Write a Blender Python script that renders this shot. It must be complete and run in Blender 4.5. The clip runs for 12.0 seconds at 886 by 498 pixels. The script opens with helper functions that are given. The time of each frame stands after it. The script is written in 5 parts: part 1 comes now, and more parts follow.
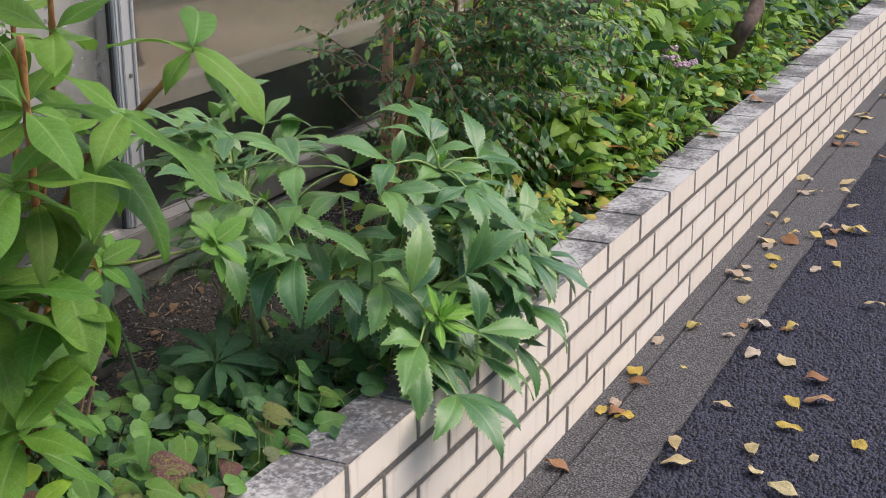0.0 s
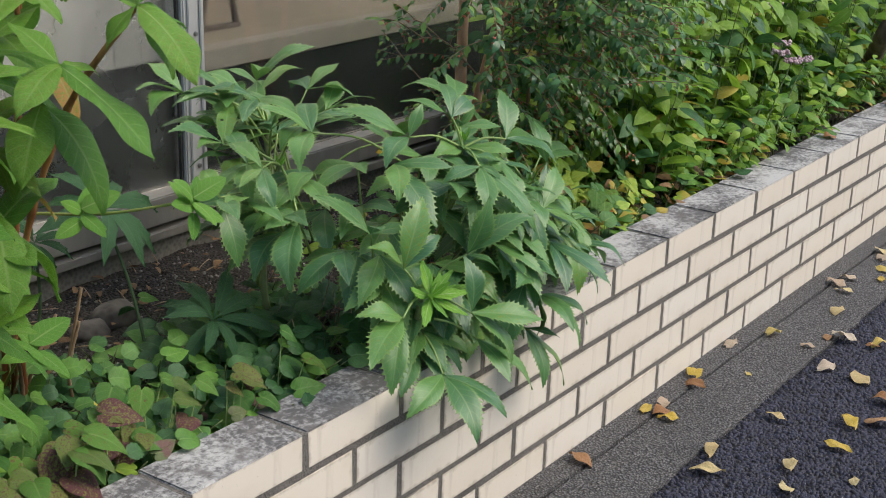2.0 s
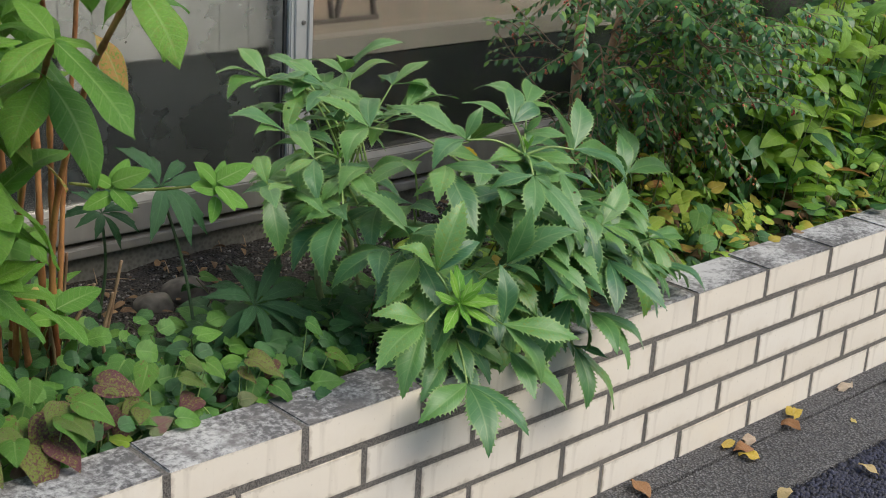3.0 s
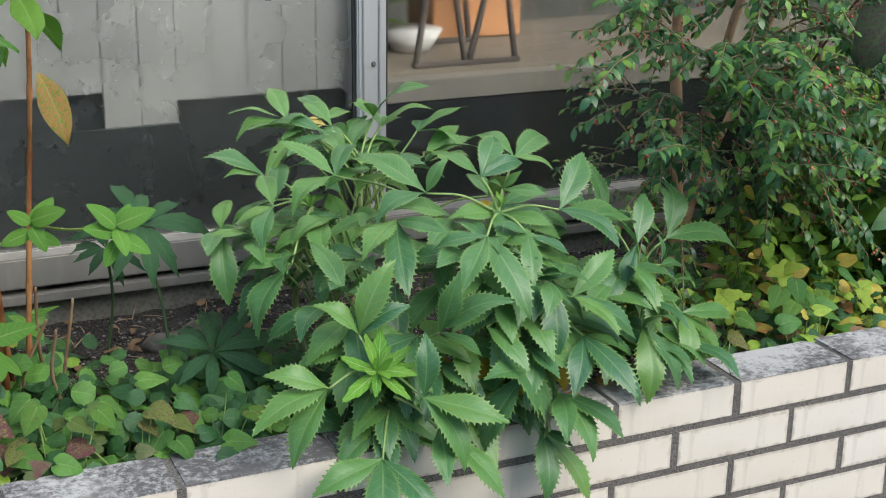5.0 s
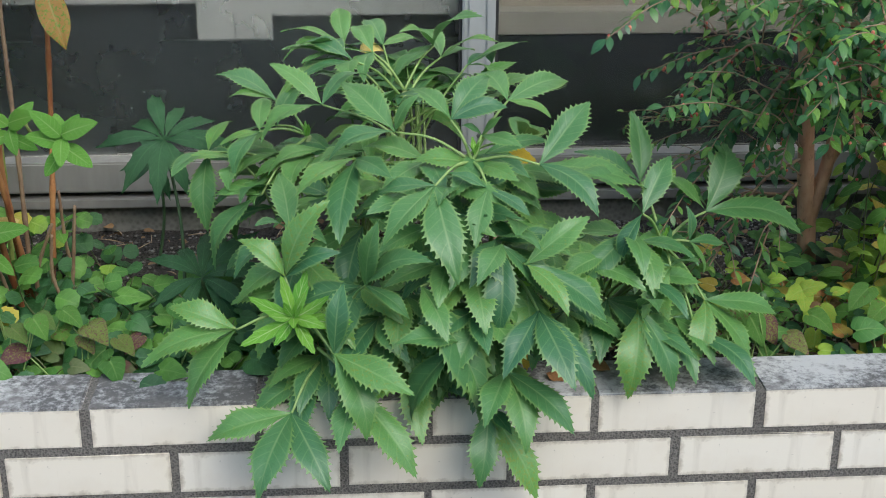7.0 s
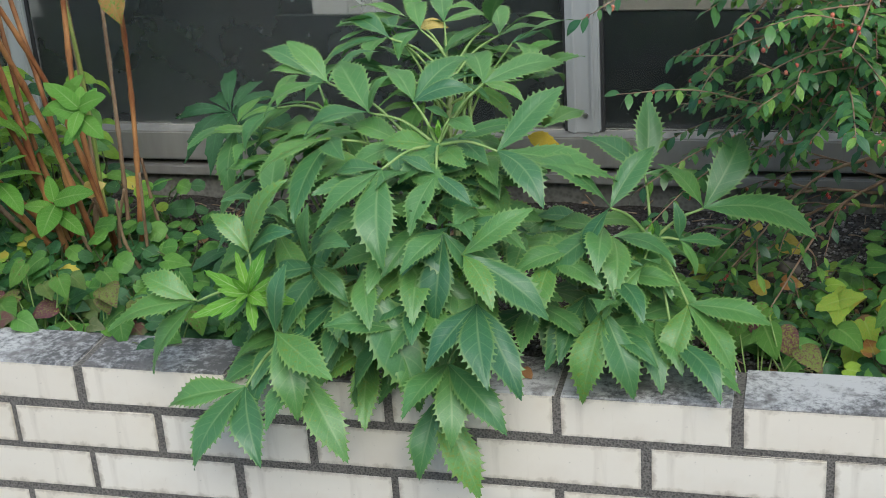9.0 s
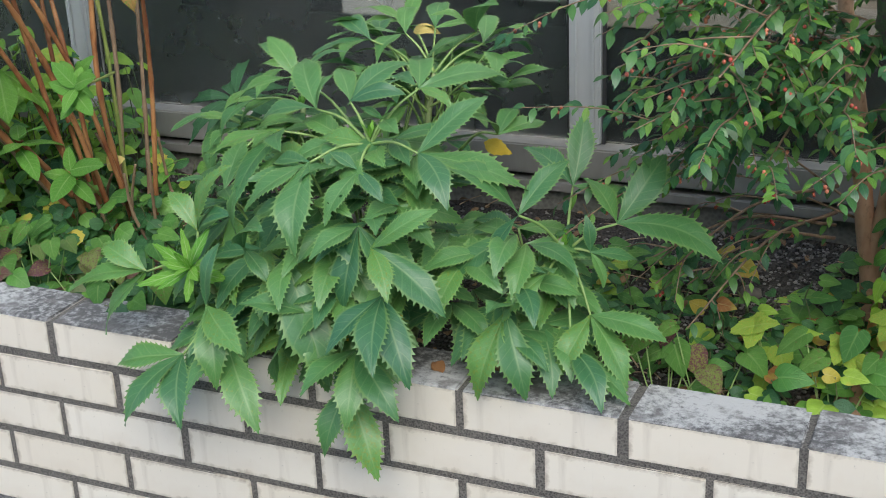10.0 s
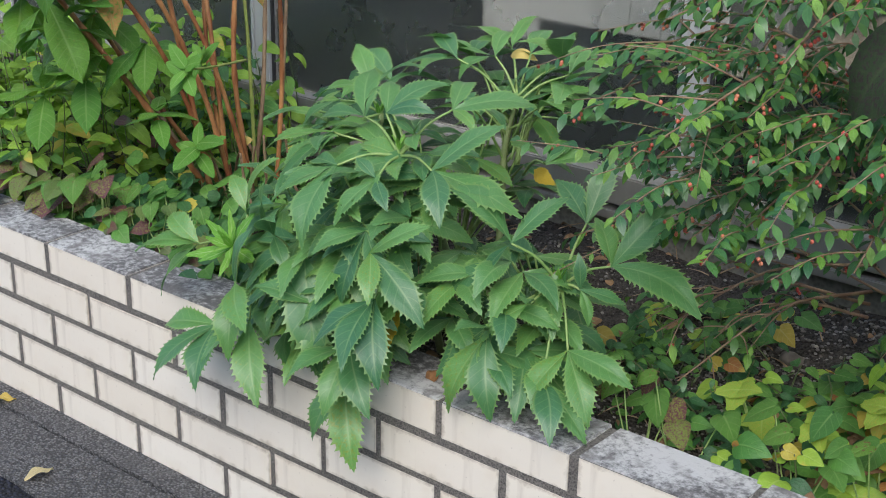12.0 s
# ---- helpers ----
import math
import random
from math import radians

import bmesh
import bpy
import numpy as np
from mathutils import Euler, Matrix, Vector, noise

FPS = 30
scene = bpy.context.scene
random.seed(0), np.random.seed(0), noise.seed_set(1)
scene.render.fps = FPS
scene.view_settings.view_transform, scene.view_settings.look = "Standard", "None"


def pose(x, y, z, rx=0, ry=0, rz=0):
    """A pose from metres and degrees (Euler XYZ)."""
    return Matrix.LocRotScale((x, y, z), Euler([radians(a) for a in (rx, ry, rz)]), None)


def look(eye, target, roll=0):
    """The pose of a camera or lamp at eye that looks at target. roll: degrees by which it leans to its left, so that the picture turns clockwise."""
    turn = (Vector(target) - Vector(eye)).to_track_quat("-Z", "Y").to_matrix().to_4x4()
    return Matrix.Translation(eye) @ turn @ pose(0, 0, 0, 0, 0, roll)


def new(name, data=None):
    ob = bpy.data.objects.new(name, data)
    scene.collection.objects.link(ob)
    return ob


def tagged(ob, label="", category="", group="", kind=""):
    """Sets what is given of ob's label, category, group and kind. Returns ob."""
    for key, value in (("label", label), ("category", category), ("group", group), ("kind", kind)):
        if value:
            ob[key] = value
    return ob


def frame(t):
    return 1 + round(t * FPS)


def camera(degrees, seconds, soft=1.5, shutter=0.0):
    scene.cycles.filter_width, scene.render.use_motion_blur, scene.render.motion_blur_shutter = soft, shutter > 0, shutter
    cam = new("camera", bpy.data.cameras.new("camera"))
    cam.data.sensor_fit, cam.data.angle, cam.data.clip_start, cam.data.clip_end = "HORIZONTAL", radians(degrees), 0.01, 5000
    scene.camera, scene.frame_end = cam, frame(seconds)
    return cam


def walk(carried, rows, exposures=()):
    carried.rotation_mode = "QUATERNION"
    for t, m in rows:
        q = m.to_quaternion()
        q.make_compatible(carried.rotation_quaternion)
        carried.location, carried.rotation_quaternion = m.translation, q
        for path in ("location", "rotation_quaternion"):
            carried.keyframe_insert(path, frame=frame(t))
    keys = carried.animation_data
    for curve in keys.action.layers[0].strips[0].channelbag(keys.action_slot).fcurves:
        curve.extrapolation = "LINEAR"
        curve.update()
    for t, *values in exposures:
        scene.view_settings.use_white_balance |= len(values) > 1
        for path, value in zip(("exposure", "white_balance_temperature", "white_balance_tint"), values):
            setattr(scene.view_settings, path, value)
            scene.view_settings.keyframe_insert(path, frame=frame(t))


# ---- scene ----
cam = camera(35.9, 12.0, 1.0)
PATH = [
    (0, (-1.473, -0.856, 1.201), (0.241, -0.033, 0.581), -0.2),
    (0.5, (-1.499, -0.973, 1.209), (0.182, -0.081, 0.594), -0.2),
    (1, (-1.469, -1.071, 1.203), (0.176, -0.115, 0.587), 0.1),
    (1.5, (-1.402, -1.117, 1.196), (0.215, -0.117, 0.578), -0.5),
    (2, (-1.285, -1.127, 1.194), (0.262, -0.039, 0.542), 1.7),
    (2.5, (-1.176, -1.25, 1.204), (0.252, -0.015, 0.545), -0.5),
    (2.7, (-1.125, -1.297, 1.203), (0.249, -0.004, 0.54), 1.6),
    (4.3, (-0.622, -1.481, 1.182), (0.377, 0.124, 0.528), -0.2),
    (4.5, (-0.546, -1.535, 1.189), (0.371, 0.12, 0.542), 0.4),
    (5, (-0.354, -1.59, 1.198), (0.433, 0.136, 0.565), 0.8),
    (5.5, (-0.176, -1.581, 1.172), (0.483, 0.193, 0.526), 1.2),
    (6, (0.028, -1.624, 1.163), (0.408, 0.221, 0.493), 0.5),
    (6.5, (0.19, -1.626, 1.161), (0.44, 0.232, 0.463), 0.8),
    (7, (0.344, -1.574, 1.163), (0.479, 0.282, 0.43), 0.3),
    (8.8, (0.878, -1.497, 1.137), (0.439, 0.305, 0.391), -3.1),
    (9, (0.941, -1.471, 1.153), (0.441, 0.31, 0.392), -4.0),
    (9.5, (1.143, -1.477, 1.138), (0.463, 0.257, 0.41), -3.7),
    (10, (1.297, -1.442, 1.167), (0.534, 0.248, 0.419), -2.4),
    (10.5, (1.437, -1.357, 1.168), (0.556, 0.269, 0.406), -2.4),
    (11, (1.594, -1.317, 1.192), (0.536, 0.201, 0.434), -3.3),
    (11.5, (1.683, -1.273, 1.202), (0.526, 0.173, 0.447), 0.0),
    (12, (1.693, -1.282, 1.204), (0.527, 0.168, 0.469), 1.1),
]
EXPOSURES = [(0.0, 1.02, 6850, 19), (2.5, 0.81, 6900, 11), (4.5, 0.90, 6600, 10), (5.5, 1.05, 6300, 9), (6.5, 0.92, 6250, 8), (7.2, 0.89, 6200, 7), (9.0, 0.81, 6200, 6.5), (10.5, 0.92, 6250, 10), (12.0, 0.93, 6250, 11.5)]
walk(cam, [(t, look(eye, target, roll)) for t, eye, target, roll in PATH], EXPOSURES)

# ---- light ----
world = bpy.data.worlds.new("sky")
scene.world = world
world.use_nodes = True
wn = world.node_tree.nodes
sky = wn.new("ShaderNodeTexSky")
sky.sky_type = "NISHITA"
sky.sun_disc = False
sky.sun_elevation = radians(38)
sky.sun_rotation = radians(155)
sky.dust_density = 1.0
world.node_tree.links.new(sky.outputs[0], wn["Background"].inputs[0])
wn["Background"].inputs[1].default_value = 0.143
sun = new("sun", bpy.data.lights.new("sun", "SUN"))
sun.data.energy, sun.data.angle, sun.data.color = 1.5, radians(44), (1.0, 0.95, 0.86)
sun.matrix_world = look((2.3, -4.0, 4.9), (0.4, 0.0, 0.3))


# ---- materials ----
class Mat:
    """A small builder of node materials."""

    def __init__(self, name, rough=0.6, metal=0.0, spec=0.5):
        self.m = bpy.data.materials.new(name)
        self.m.use_nodes = True
        self.t = self.m.node_tree
        self.b = self.t.nodes["Principled BSDF"]
        self.b.inputs["Roughness"].default_value = rough
        self.b.inputs["Metallic"].default_value = metal
        self.b.inputs["Specular IOR Level"].default_value = spec

    def node(self, kind, **values):
        n = self.t.nodes.new("ShaderNode" + kind)
        for key, value in values.items():
            setattr(n, key, value)
        return n

    def put(self, socket, value):
        if hasattr(value, "is_linked"):
            self.t.links.new(value, socket)
        else:
            socket.default_value = value

    def math(self, op, a, b=0.0, c=0.0):
        n = self.node("Math", operation=op)
        for s, v in zip(n.inputs, (a, b, c)):
            self.put(s, v)
        return n.outputs[0]

    def coord(self, which="Object"):
        return self.node("TexCoord").outputs[which]

    def noise(self, scale, detail=4.0, rough=0.55, vector=None, stretch=None):
        n = self.node("TexNoise")
        n.inputs["Scale"].default_value, n.inputs["Detail"].default_value, n.inputs["Roughness"].default_value = scale, detail, rough
        v = vector or self.coord()
        if stretch:
            mp = self.node("Mapping")
            mp.inputs["Scale"].default_value = stretch
            self.put(mp.inputs["Vector"], v)
            v = mp.outputs[0]
        self.put(n.inputs["Vector"], v)
        return n.outputs[0]

    def voronoi(self, scale, feature="F1", vector=None):
        n = self.node("TexVoronoi", feature=feature)
        n.inputs["Scale"].default_value = scale
        self.put(n.inputs["Vector"], vector or self.coord())
        return n

    def ramp(self, value, lo, hi, a=0.0, b=1.0):
        n = self.node("MapRange", clamp=True)
        for s, v in zip(n.inputs, (value, lo, hi, a, b)):
            self.put(s, v)
        return n.outputs[0]

    def mix(self, f, a, b):
        n = self.node("Mix", data_type="RGBA")
        self.put(n.inputs[0], f)
        self.put(n.inputs[6], (*a, 1) if isinstance(a, tuple) else a)
        self.put(n.inputs[7], (*b, 1) if isinstance(b, tuple) else b)
        return n.outputs[2]

    def color(self, value):
        self.put(self.b.inputs["Base Color"], (*value, 1) if isinstance(value, tuple) else value)
        return self

    def rough(self, value):
        self.put(self.b.inputs["Roughness"], value)
        return self

    def bump(self, height, strength=0.5, distance=0.002):
        n = self.node("Bump")
        n.inputs["Strength"].default_value, n.inputs["Distance"].default_value = strength, distance
        self.put(n.inputs["Height"], height)
        self.put(self.b.inputs["Normal"], n.outputs[0])
        return self

    def random(self, island):
        if island:
            return self.node("NewGeometry").outputs["Random Per Island"]
        return self.node("ObjectInfo").outputs["Random"]


def leaf_material(name, a, b, vein, veins=7.0, rough=0.42, island=False, blotch=None, amount=0.0, glow=0.22, vein_amount=0.55, edge=None, wax=0.0, shift=0.5, relief=0.5, mottle=0.5, spots=28.0, soft=0.10):
    """A leaf: midrib and side veins, two greens, blotches of a third colour, and light passing through."""
    k = Mat(name, rough)
    k.b.inputs["Coat Weight"].default_value, k.b.inputs["Coat Roughness"].default_value = wax, 0.40
    sep = k.node("SeparateXYZ")
    k.put(sep.inputs[0], k.coord("UV"))
    u, v = sep.outputs[0], sep.outputs[1]
    across = k.math("MULTIPLY", k.math("ABSOLUTE", k.math("SUBTRACT", u, 0.5)), 2.0)
    mid = k.math("MULTIPLY", k.ramp(across, 0.02, 0.10, 1.0, 0.0), k.ramp(v, 0.1, 0.9, 1.0, 0.35))
    wave = k.math("PINGPONG", k.math("SUBTRACT", k.math("MULTIPLY", v, veins), k.math("MULTIPLY", across, 1.3)), 0.5)
    side = k.ramp(wave, 0.0, 0.09, 0.38, 0.0)
    lines = k.math("MAXIMUM", mid, side)
    rnd = k.random(island)
    tone = k.mix(rnd, a, b)
    n = k.noise(60.0, 5.0)
    tone = k.mix(k.ramp(n, 0.35, 0.7, 0.0, mottle), tone, tuple(c * 0.55 for c in a))
    if blotch:
        big = k.noise(spots, 4.0)
        patch = k.math("ADD", big, k.math("MULTIPLY", k.math("SUBTRACT", rnd, 0.5), shift))
        tone = k.mix(k.ramp(patch, 0.67 - soft / 2 - amount, 0.67 + soft / 2 - amount), tone, blotch)
    tone = k.mix(k.math("MULTIPLY", lines, vein_amount), tone, vein)
    if wax:
        spot = k.noise(48.0, 2.0, 0.5)
        tone = k.mix(k.ramp(spot, 0.74, 0.78, 0.0, 0.8), tone, (0.09, 0.06, 0.03))
        web = k.voronoi(95.0, "DISTANCE_TO_EDGE").outputs["Distance"]
        tone = k.mix(k.ramp(web, 0.0, 0.07, 0.10, 0.0), tone, vein)
    if edge:
        tone = k.mix(k.ramp(across, 0.86, 1.0, 0.0, 0.5), tone, edge)
    k.color(tone)
    net = k.voronoi(150.0, "DISTANCE_TO_EDGE").outputs["Distance"]
    h = k.math("ADD", k.math("MULTIPLY", lines, -0.8), k.math("ADD", k.math("MULTIPLY", k.noise(170.0, 3.0), 0.5), k.math("MULTIPLY", k.ramp(net, 0.0, 0.12), 0.35)))
    k.bump(h, relief, 0.0016)
    k.rough(k.ramp(n, 0.3, 0.7, rough - 0.06, rough + 0.12))
    tr = k.node("BsdfTranslucent")
    k.put(tr.inputs[0], tone)
    mx = k.node("MixShader")
    mx.inputs[0].default_value = glow
    k.put(mx.inputs[1], k.b.outputs[0])
    k.put(mx.inputs[2], tr.outputs[0])
    k.put(k.t.nodes["Material Output"].inputs[0], mx.outputs[0])
    return k.m


def stem_material(name, a, b, rough=0.5, scale=40.0):
    k = Mat(name, rough)
    n = k.noise(scale, 5.0, stretch=(1.0, 1.0, 0.35))
    tone = k.mix(k.ramp(n, 0.38, 0.62), a, b)
    dark = k.noise(scale * 2.5, 5.0, 0.7, stretch=(1.0, 1.0, 0.5))
    tone = k.mix(k.ramp(dark, 0.55, 0.72, 0.0, 0.7), tone, tuple(c * 0.4 for c in a))
    k.color(tone)
    k.bump(k.noise(220.0, 4.0), 0.4, 0.001)
    return k.m


HELLEBORE = leaf_material("hellebore_leaf", (0.044, 0.165, 0.066), (0.145, 0.335, 0.070), (0.34, 0.48, 0.19), 8.0, 0.40, amount=-0.15, blotch=(0.19, 0.27, 0.03), edge=(0.26, 0.40, 0.10), glow=0.22, wax=0.42, relief=0.12, mottle=0.26, vein_amount=0.5)
HELLEBORE_YOUNG = leaf_material("young_leaf", (0.12, 0.37, 0.03), (0.26, 0.55, 0.055), (0.55, 0.66, 0.35), 5.0, 0.4, vein_amount=0.9)
DARK_LEAF = leaf_material("dark_leaf", (0.026, 0.105, 0.036), (0.045, 0.145, 0.046), (0.10, 0.24, 0.09), 8.0, 0.42)
CANE_LEAF = leaf_material("cane_leaf", (0.085, 0.260, 0.030), (0.20, 0.420, 0.045), (0.40, 0.56, 0.20), 9.0, 0.34, glow=0.30, blotch=(0.20, 0.30, 0.04), amount=-0.04, shift=0.3)
CANE_YOUNG = leaf_material("young_cane_leaf", (0.12, 0.34, 0.04), (0.20, 0.45, 0.06), (0.45, 0.60, 0.25), 8.0, 0.4, glow=0.3)
CANE_OLD = leaf_material("old_cane_leaf", (0.12, 0.27, 0.035), (0.20, 0.31, 0.04), (0.42, 0.45, 0.18), 9.0, 0.45, blotch=(0.40, 0.22, 0.06), amount=0.0)
SHRUB_LEAF = leaf_material("shrub_leaf", (0.034, 0.125, 0.048), (0.12, 0.27, 0.058), (0.12, 0.28, 0.08), 5.0, 0.30, island=True, relief=0.06)
SHRUB_YOUNG = leaf_material("young_shrub_leaf", (0.13, 0.30, 0.04), (0.22, 0.40, 0.06), (0.3, 0.45, 0.15), 5.0, 0.38, island=True)
COVER = leaf_material("cover_leaf", (0.085, 0.25, 0.045), (0.18, 0.39, 0.06), (0.26, 0.44, 0.13), 5.0, 0.45, island=True, glow=0.32)
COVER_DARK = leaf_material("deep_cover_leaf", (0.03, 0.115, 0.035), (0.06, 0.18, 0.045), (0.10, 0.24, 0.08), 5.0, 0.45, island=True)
COVER_LIME = leaf_material("lime_leaf", (0.27, 0.47, 0.05), (0.38, 0.53, 0.06), (0.45, 0.58, 0.16), 5.0, 0.5, island=True, blotch=(0.50, 0.42, 0.06), amount=0.03)
COVER_RED = leaf_material("reddish_leaf", (0.12, 0.20, 0.05), (0.13, 0.12, 0.06), (0.22, 0.24, 0.10), 5.0, 0.5, island=True, blotch=(0.14, 0.065, 0.05), amount=0.10)
COVER_RED_ONE = leaf_material("reddish_heart_leaf", (0.11, 0.20, 0.04), (0.30, 0.30, 0.05), (0.26, 0.28, 0.10), 5.0, 0.42, blotch=(0.135, 0.045, 0.055), amount=0.13, shift=0.30, spots=15.0, soft=0.16, vein_amount=0.4)
COVER_ONE = leaf_material("heart_leaf", (0.065, 0.21, 0.04), (0.17, 0.35, 0.045), (0.30, 0.46, 0.14), 5.0, 0.42, blotch=(0.20, 0.12, 0.05), amount=-0.06, glow=0.3, shift=0.3, spots=8.0)
COVER_YELLOW = leaf_material("yellow_leaf", (0.50, 0.42, 0.05), (0.48, 0.33, 0.06), (0.6, 0.5, 0.2), 5.0, 0.5, island=True, blotch=(0.35, 0.15, 0.04), amount=0.08)
HERB = leaf_material("herb_leaf", (0.16, 0.34, 0.03), (0.33, 0.54, 0.05), (0.36, 0.52, 0.14), 6.0, 0.45, island=True, glow=0.34)
DRY_LEAF = leaf_material("dry_leaf", (0.72, 0.60, 0.30), (0.60, 0.44, 0.20), (0.52, 0.42, 0.26), 6.0, 0.6, glow=0.1, vein_amount=0.3)
AGED_LEAF = leaf_material("aged_leaf", (0.78, 0.50, 0.025), (0.72, 0.52, 0.05), (0.7, 0.5, 0.12), 6.0, 0.5, glow=0.35, vein_amount=0.3)
DRY_PALE = leaf_material("pale_dry_leaf", (0.66, 0.56, 0.42), (0.55, 0.40, 0.27), (0.5, 0.4, 0.3), 6.0, 0.65, glow=0.1, vein_amount=0.3)
DRY_BROWN = leaf_material("brown_dry_leaf", (0.34, 0.15, 0.05), (0.50, 0.30, 0.15), (0.3, 0.2, 0.1), 6.0, 0.6, glow=0.08, vein_amount=0.3)
DRY_YELLOW = leaf_material("yellow_dry_leaf", (0.72, 0.50, 0.07), (0.70, 0.58, 0.22), (0.7, 0.6, 0.3), 6.0, 0.55, glow=0.15, vein_amount=0.3)
LITTER = leaf_material("litter", (0.16, 0.09, 0.045), (0.34, 0.20, 0.09), (0.3, 0.2, 0.1), 6.0, 0.7, island=True, glow=0.05)

PETIOLE = stem_material("petiole", (0.20, 0.33, 0.09), (0.31, 0.42, 0.14))
GREEN_STEM = stem_material("green_stem", (0.22, 0.29, 0.11), (0.30, 0.36, 0.16))
HERB_STEM = stem_material("herb_stem", (0.08, 0.12, 0.04), (0.15, 0.18, 0.07))
DARK_STEM = stem_material("dark_stem", (0.05, 0.10, 0.04), (0.08, 0.14, 0.06))
CANE = stem_material("cane", (0.20, 0.066, 0.026), (0.46, 0.22, 0.085), 0.42, 30.0)
CANE_GREY = stem_material("old_cane", (0.20, 0.12, 0.07), (0.32, 0.22, 0.13), 0.6)
CANE_GREEN = stem_material("green_cane", (0.20, 0.27, 0.06), (0.32, 0.36, 0.10), 0.45)
BARK = stem_material("bark", (0.42, 0.22, 0.12), (0.60, 0.38, 0.24), 0.75, 30.0)
TWIG = stem_material("twig", (0.20, 0.12, 0.075), (0.34, 0.23, 0.14), 0.6)
DARK_BARK = stem_material("dark_bark", (0.09, 0.06, 0.045), (0.19, 0.13, 0.10), 0.8)
DRY_TWIG = stem_material("dry_twig", (0.28, 0.19, 0.11), (0.42, 0.31, 0.2), 0.75)
BERRY = stem_material("berry", (0.55, 0.07, 0.06), (0.62, 0.22, 0.12), 0.3)
PINK = stem_material("pink_flower", (0.42, 0.27, 0.31), (0.58, 0.45, 0.47), 0.8)


def brick_material():
    k = Mat("glazed_brick", 0.3)
    rnd = k.random(False)
    base = k.mix(rnd, (0.80, 0.73, 0.61), (0.85, 0.80, 0.70))
    low = k.noise(9.0, 6.0)
    base = k.mix(k.ramp(low, 0.5, 0.75, 0.0, 0.5), base, (0.68, 0.58, 0.44))
    speck = k.noise(110.0, 4.0, 0.7)
    base = k.mix(k.ramp(speck, 0.66, 0.74, 0.0, 0.55), base, (0.22, 0.19, 0.15))
    base = k.mix(k.ramp(k.noise(3.0, 4.0), 0.42, 0.7, 0.0, 0.35), base, (0.70, 0.66, 0.60))
    drip = k.noise(30.0, 5.0, stretch=(1.0, 1.0, 0.12))
    base = k.mix(k.ramp(drip, 0.56, 0.75, 0.0, 0.45), base, (0.46, 0.40, 0.31))
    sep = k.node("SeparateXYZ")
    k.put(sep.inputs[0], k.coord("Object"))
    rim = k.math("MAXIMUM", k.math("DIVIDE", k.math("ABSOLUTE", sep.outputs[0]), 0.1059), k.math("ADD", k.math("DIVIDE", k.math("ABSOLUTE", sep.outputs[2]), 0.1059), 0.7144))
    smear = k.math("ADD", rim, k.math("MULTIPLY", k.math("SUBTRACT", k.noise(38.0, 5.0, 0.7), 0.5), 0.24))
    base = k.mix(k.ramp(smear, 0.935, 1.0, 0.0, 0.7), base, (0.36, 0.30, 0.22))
    k.color(base).rough(k.ramp(low, 0.35, 0.7, 0.36, 0.55))
    k.bump(k.math("ADD", k.noise(14.0, 3.0), k.math("MULTIPLY", speck, 0.25)), 0.35, 0.0015)
    return k.m


def cap_material():
    k = Mat("weathered_cap", 0.85)
    world_at = k.node("NewGeometry").outputs["Position"]
    big = k.noise(5.0, 6.0, 0.6, world_at)
    fine = k.noise(90.0, 6.0, 0.75, world_at)
    tone = k.mix(k.ramp(k.math("ADD", big, k.math("MULTIPLY", k.math("SUBTRACT", fine, 0.5), 0.9)), 0.40, 0.60), (0.115, 0.112, 0.112), (0.52, 0.515, 0.50))
    tone = k.mix(k.ramp(k.noise(26.0, 5.0, 0.6, world_at), 0.52, 0.66, 0.0, 0.8), tone, (0.15, 0.14, 0.135))
    k.color(tone).bump(fine, 0.6, 0.002)
    return k.m


def grain_material(name, a, b, scale=260.0, rough=0.9, height=0.0018, big=(0.0, 0.0, 0.0), strength=0.8):
    k = Mat(name, rough)
    at = k.node("NewGeometry").outputs["Position"]
    cells = k.voronoi(scale, vector=at)
    n = k.noise(4.0, 6.0, 0.6, at)
    mixed = k.math("ADD", k.math("MULTIPLY", cells.outputs["Distance"], 0.7), k.math("MULTIPLY", k.noise(scale * 0.8, 3.0, 0.6, at), 0.6))
    tone = k.mix(k.ramp(mixed, 0.3, 0.8), a, b)
    tone = k.mix(k.ramp(n, 0.5, 0.75, 0.0, 0.55), tone, big)
    k.color(tone).bump(k.math("SUBTRACT", 1.0, mixed), strength, height)
    return k.m


def asphalt_material(name, low, high, tar, scale, height):
    """Tar or old concrete with stones of several greys showing."""
    k = Mat(name, 0.75)
    where = k.node("NewGeometry").outputs["Position"]
    cells = k.voronoi(scale, vector=where)
    shade = k.node("SeparateColor")
    k.put(shade.inputs[0], cells.outputs["Color"])
    stone = k.mix(shade.outputs[0], low, high)
    tone = k.mix(k.ramp(cells.outputs["Distance"], 0.35, 0.62), stone, tar)
    tone = k.mix(k.ramp(k.noise(3.0, 5.0, 0.6, where), 0.5, 0.75, 0.0, 0.4), tone, tuple((a + b) / 3 for a, b in zip(low, tar)))
    tone = k.mix(k.ramp(k.noise(17.0, 6.0, 0.7, where), 0.50, 0.66, 0.0, 0.6), tone, tuple(c * 2.2 for c in tar))
    k.color(tone).bump(k.math("SUBTRACT", 1.0, cells.outputs["Distance"]), 1.0, height)
    return k.m


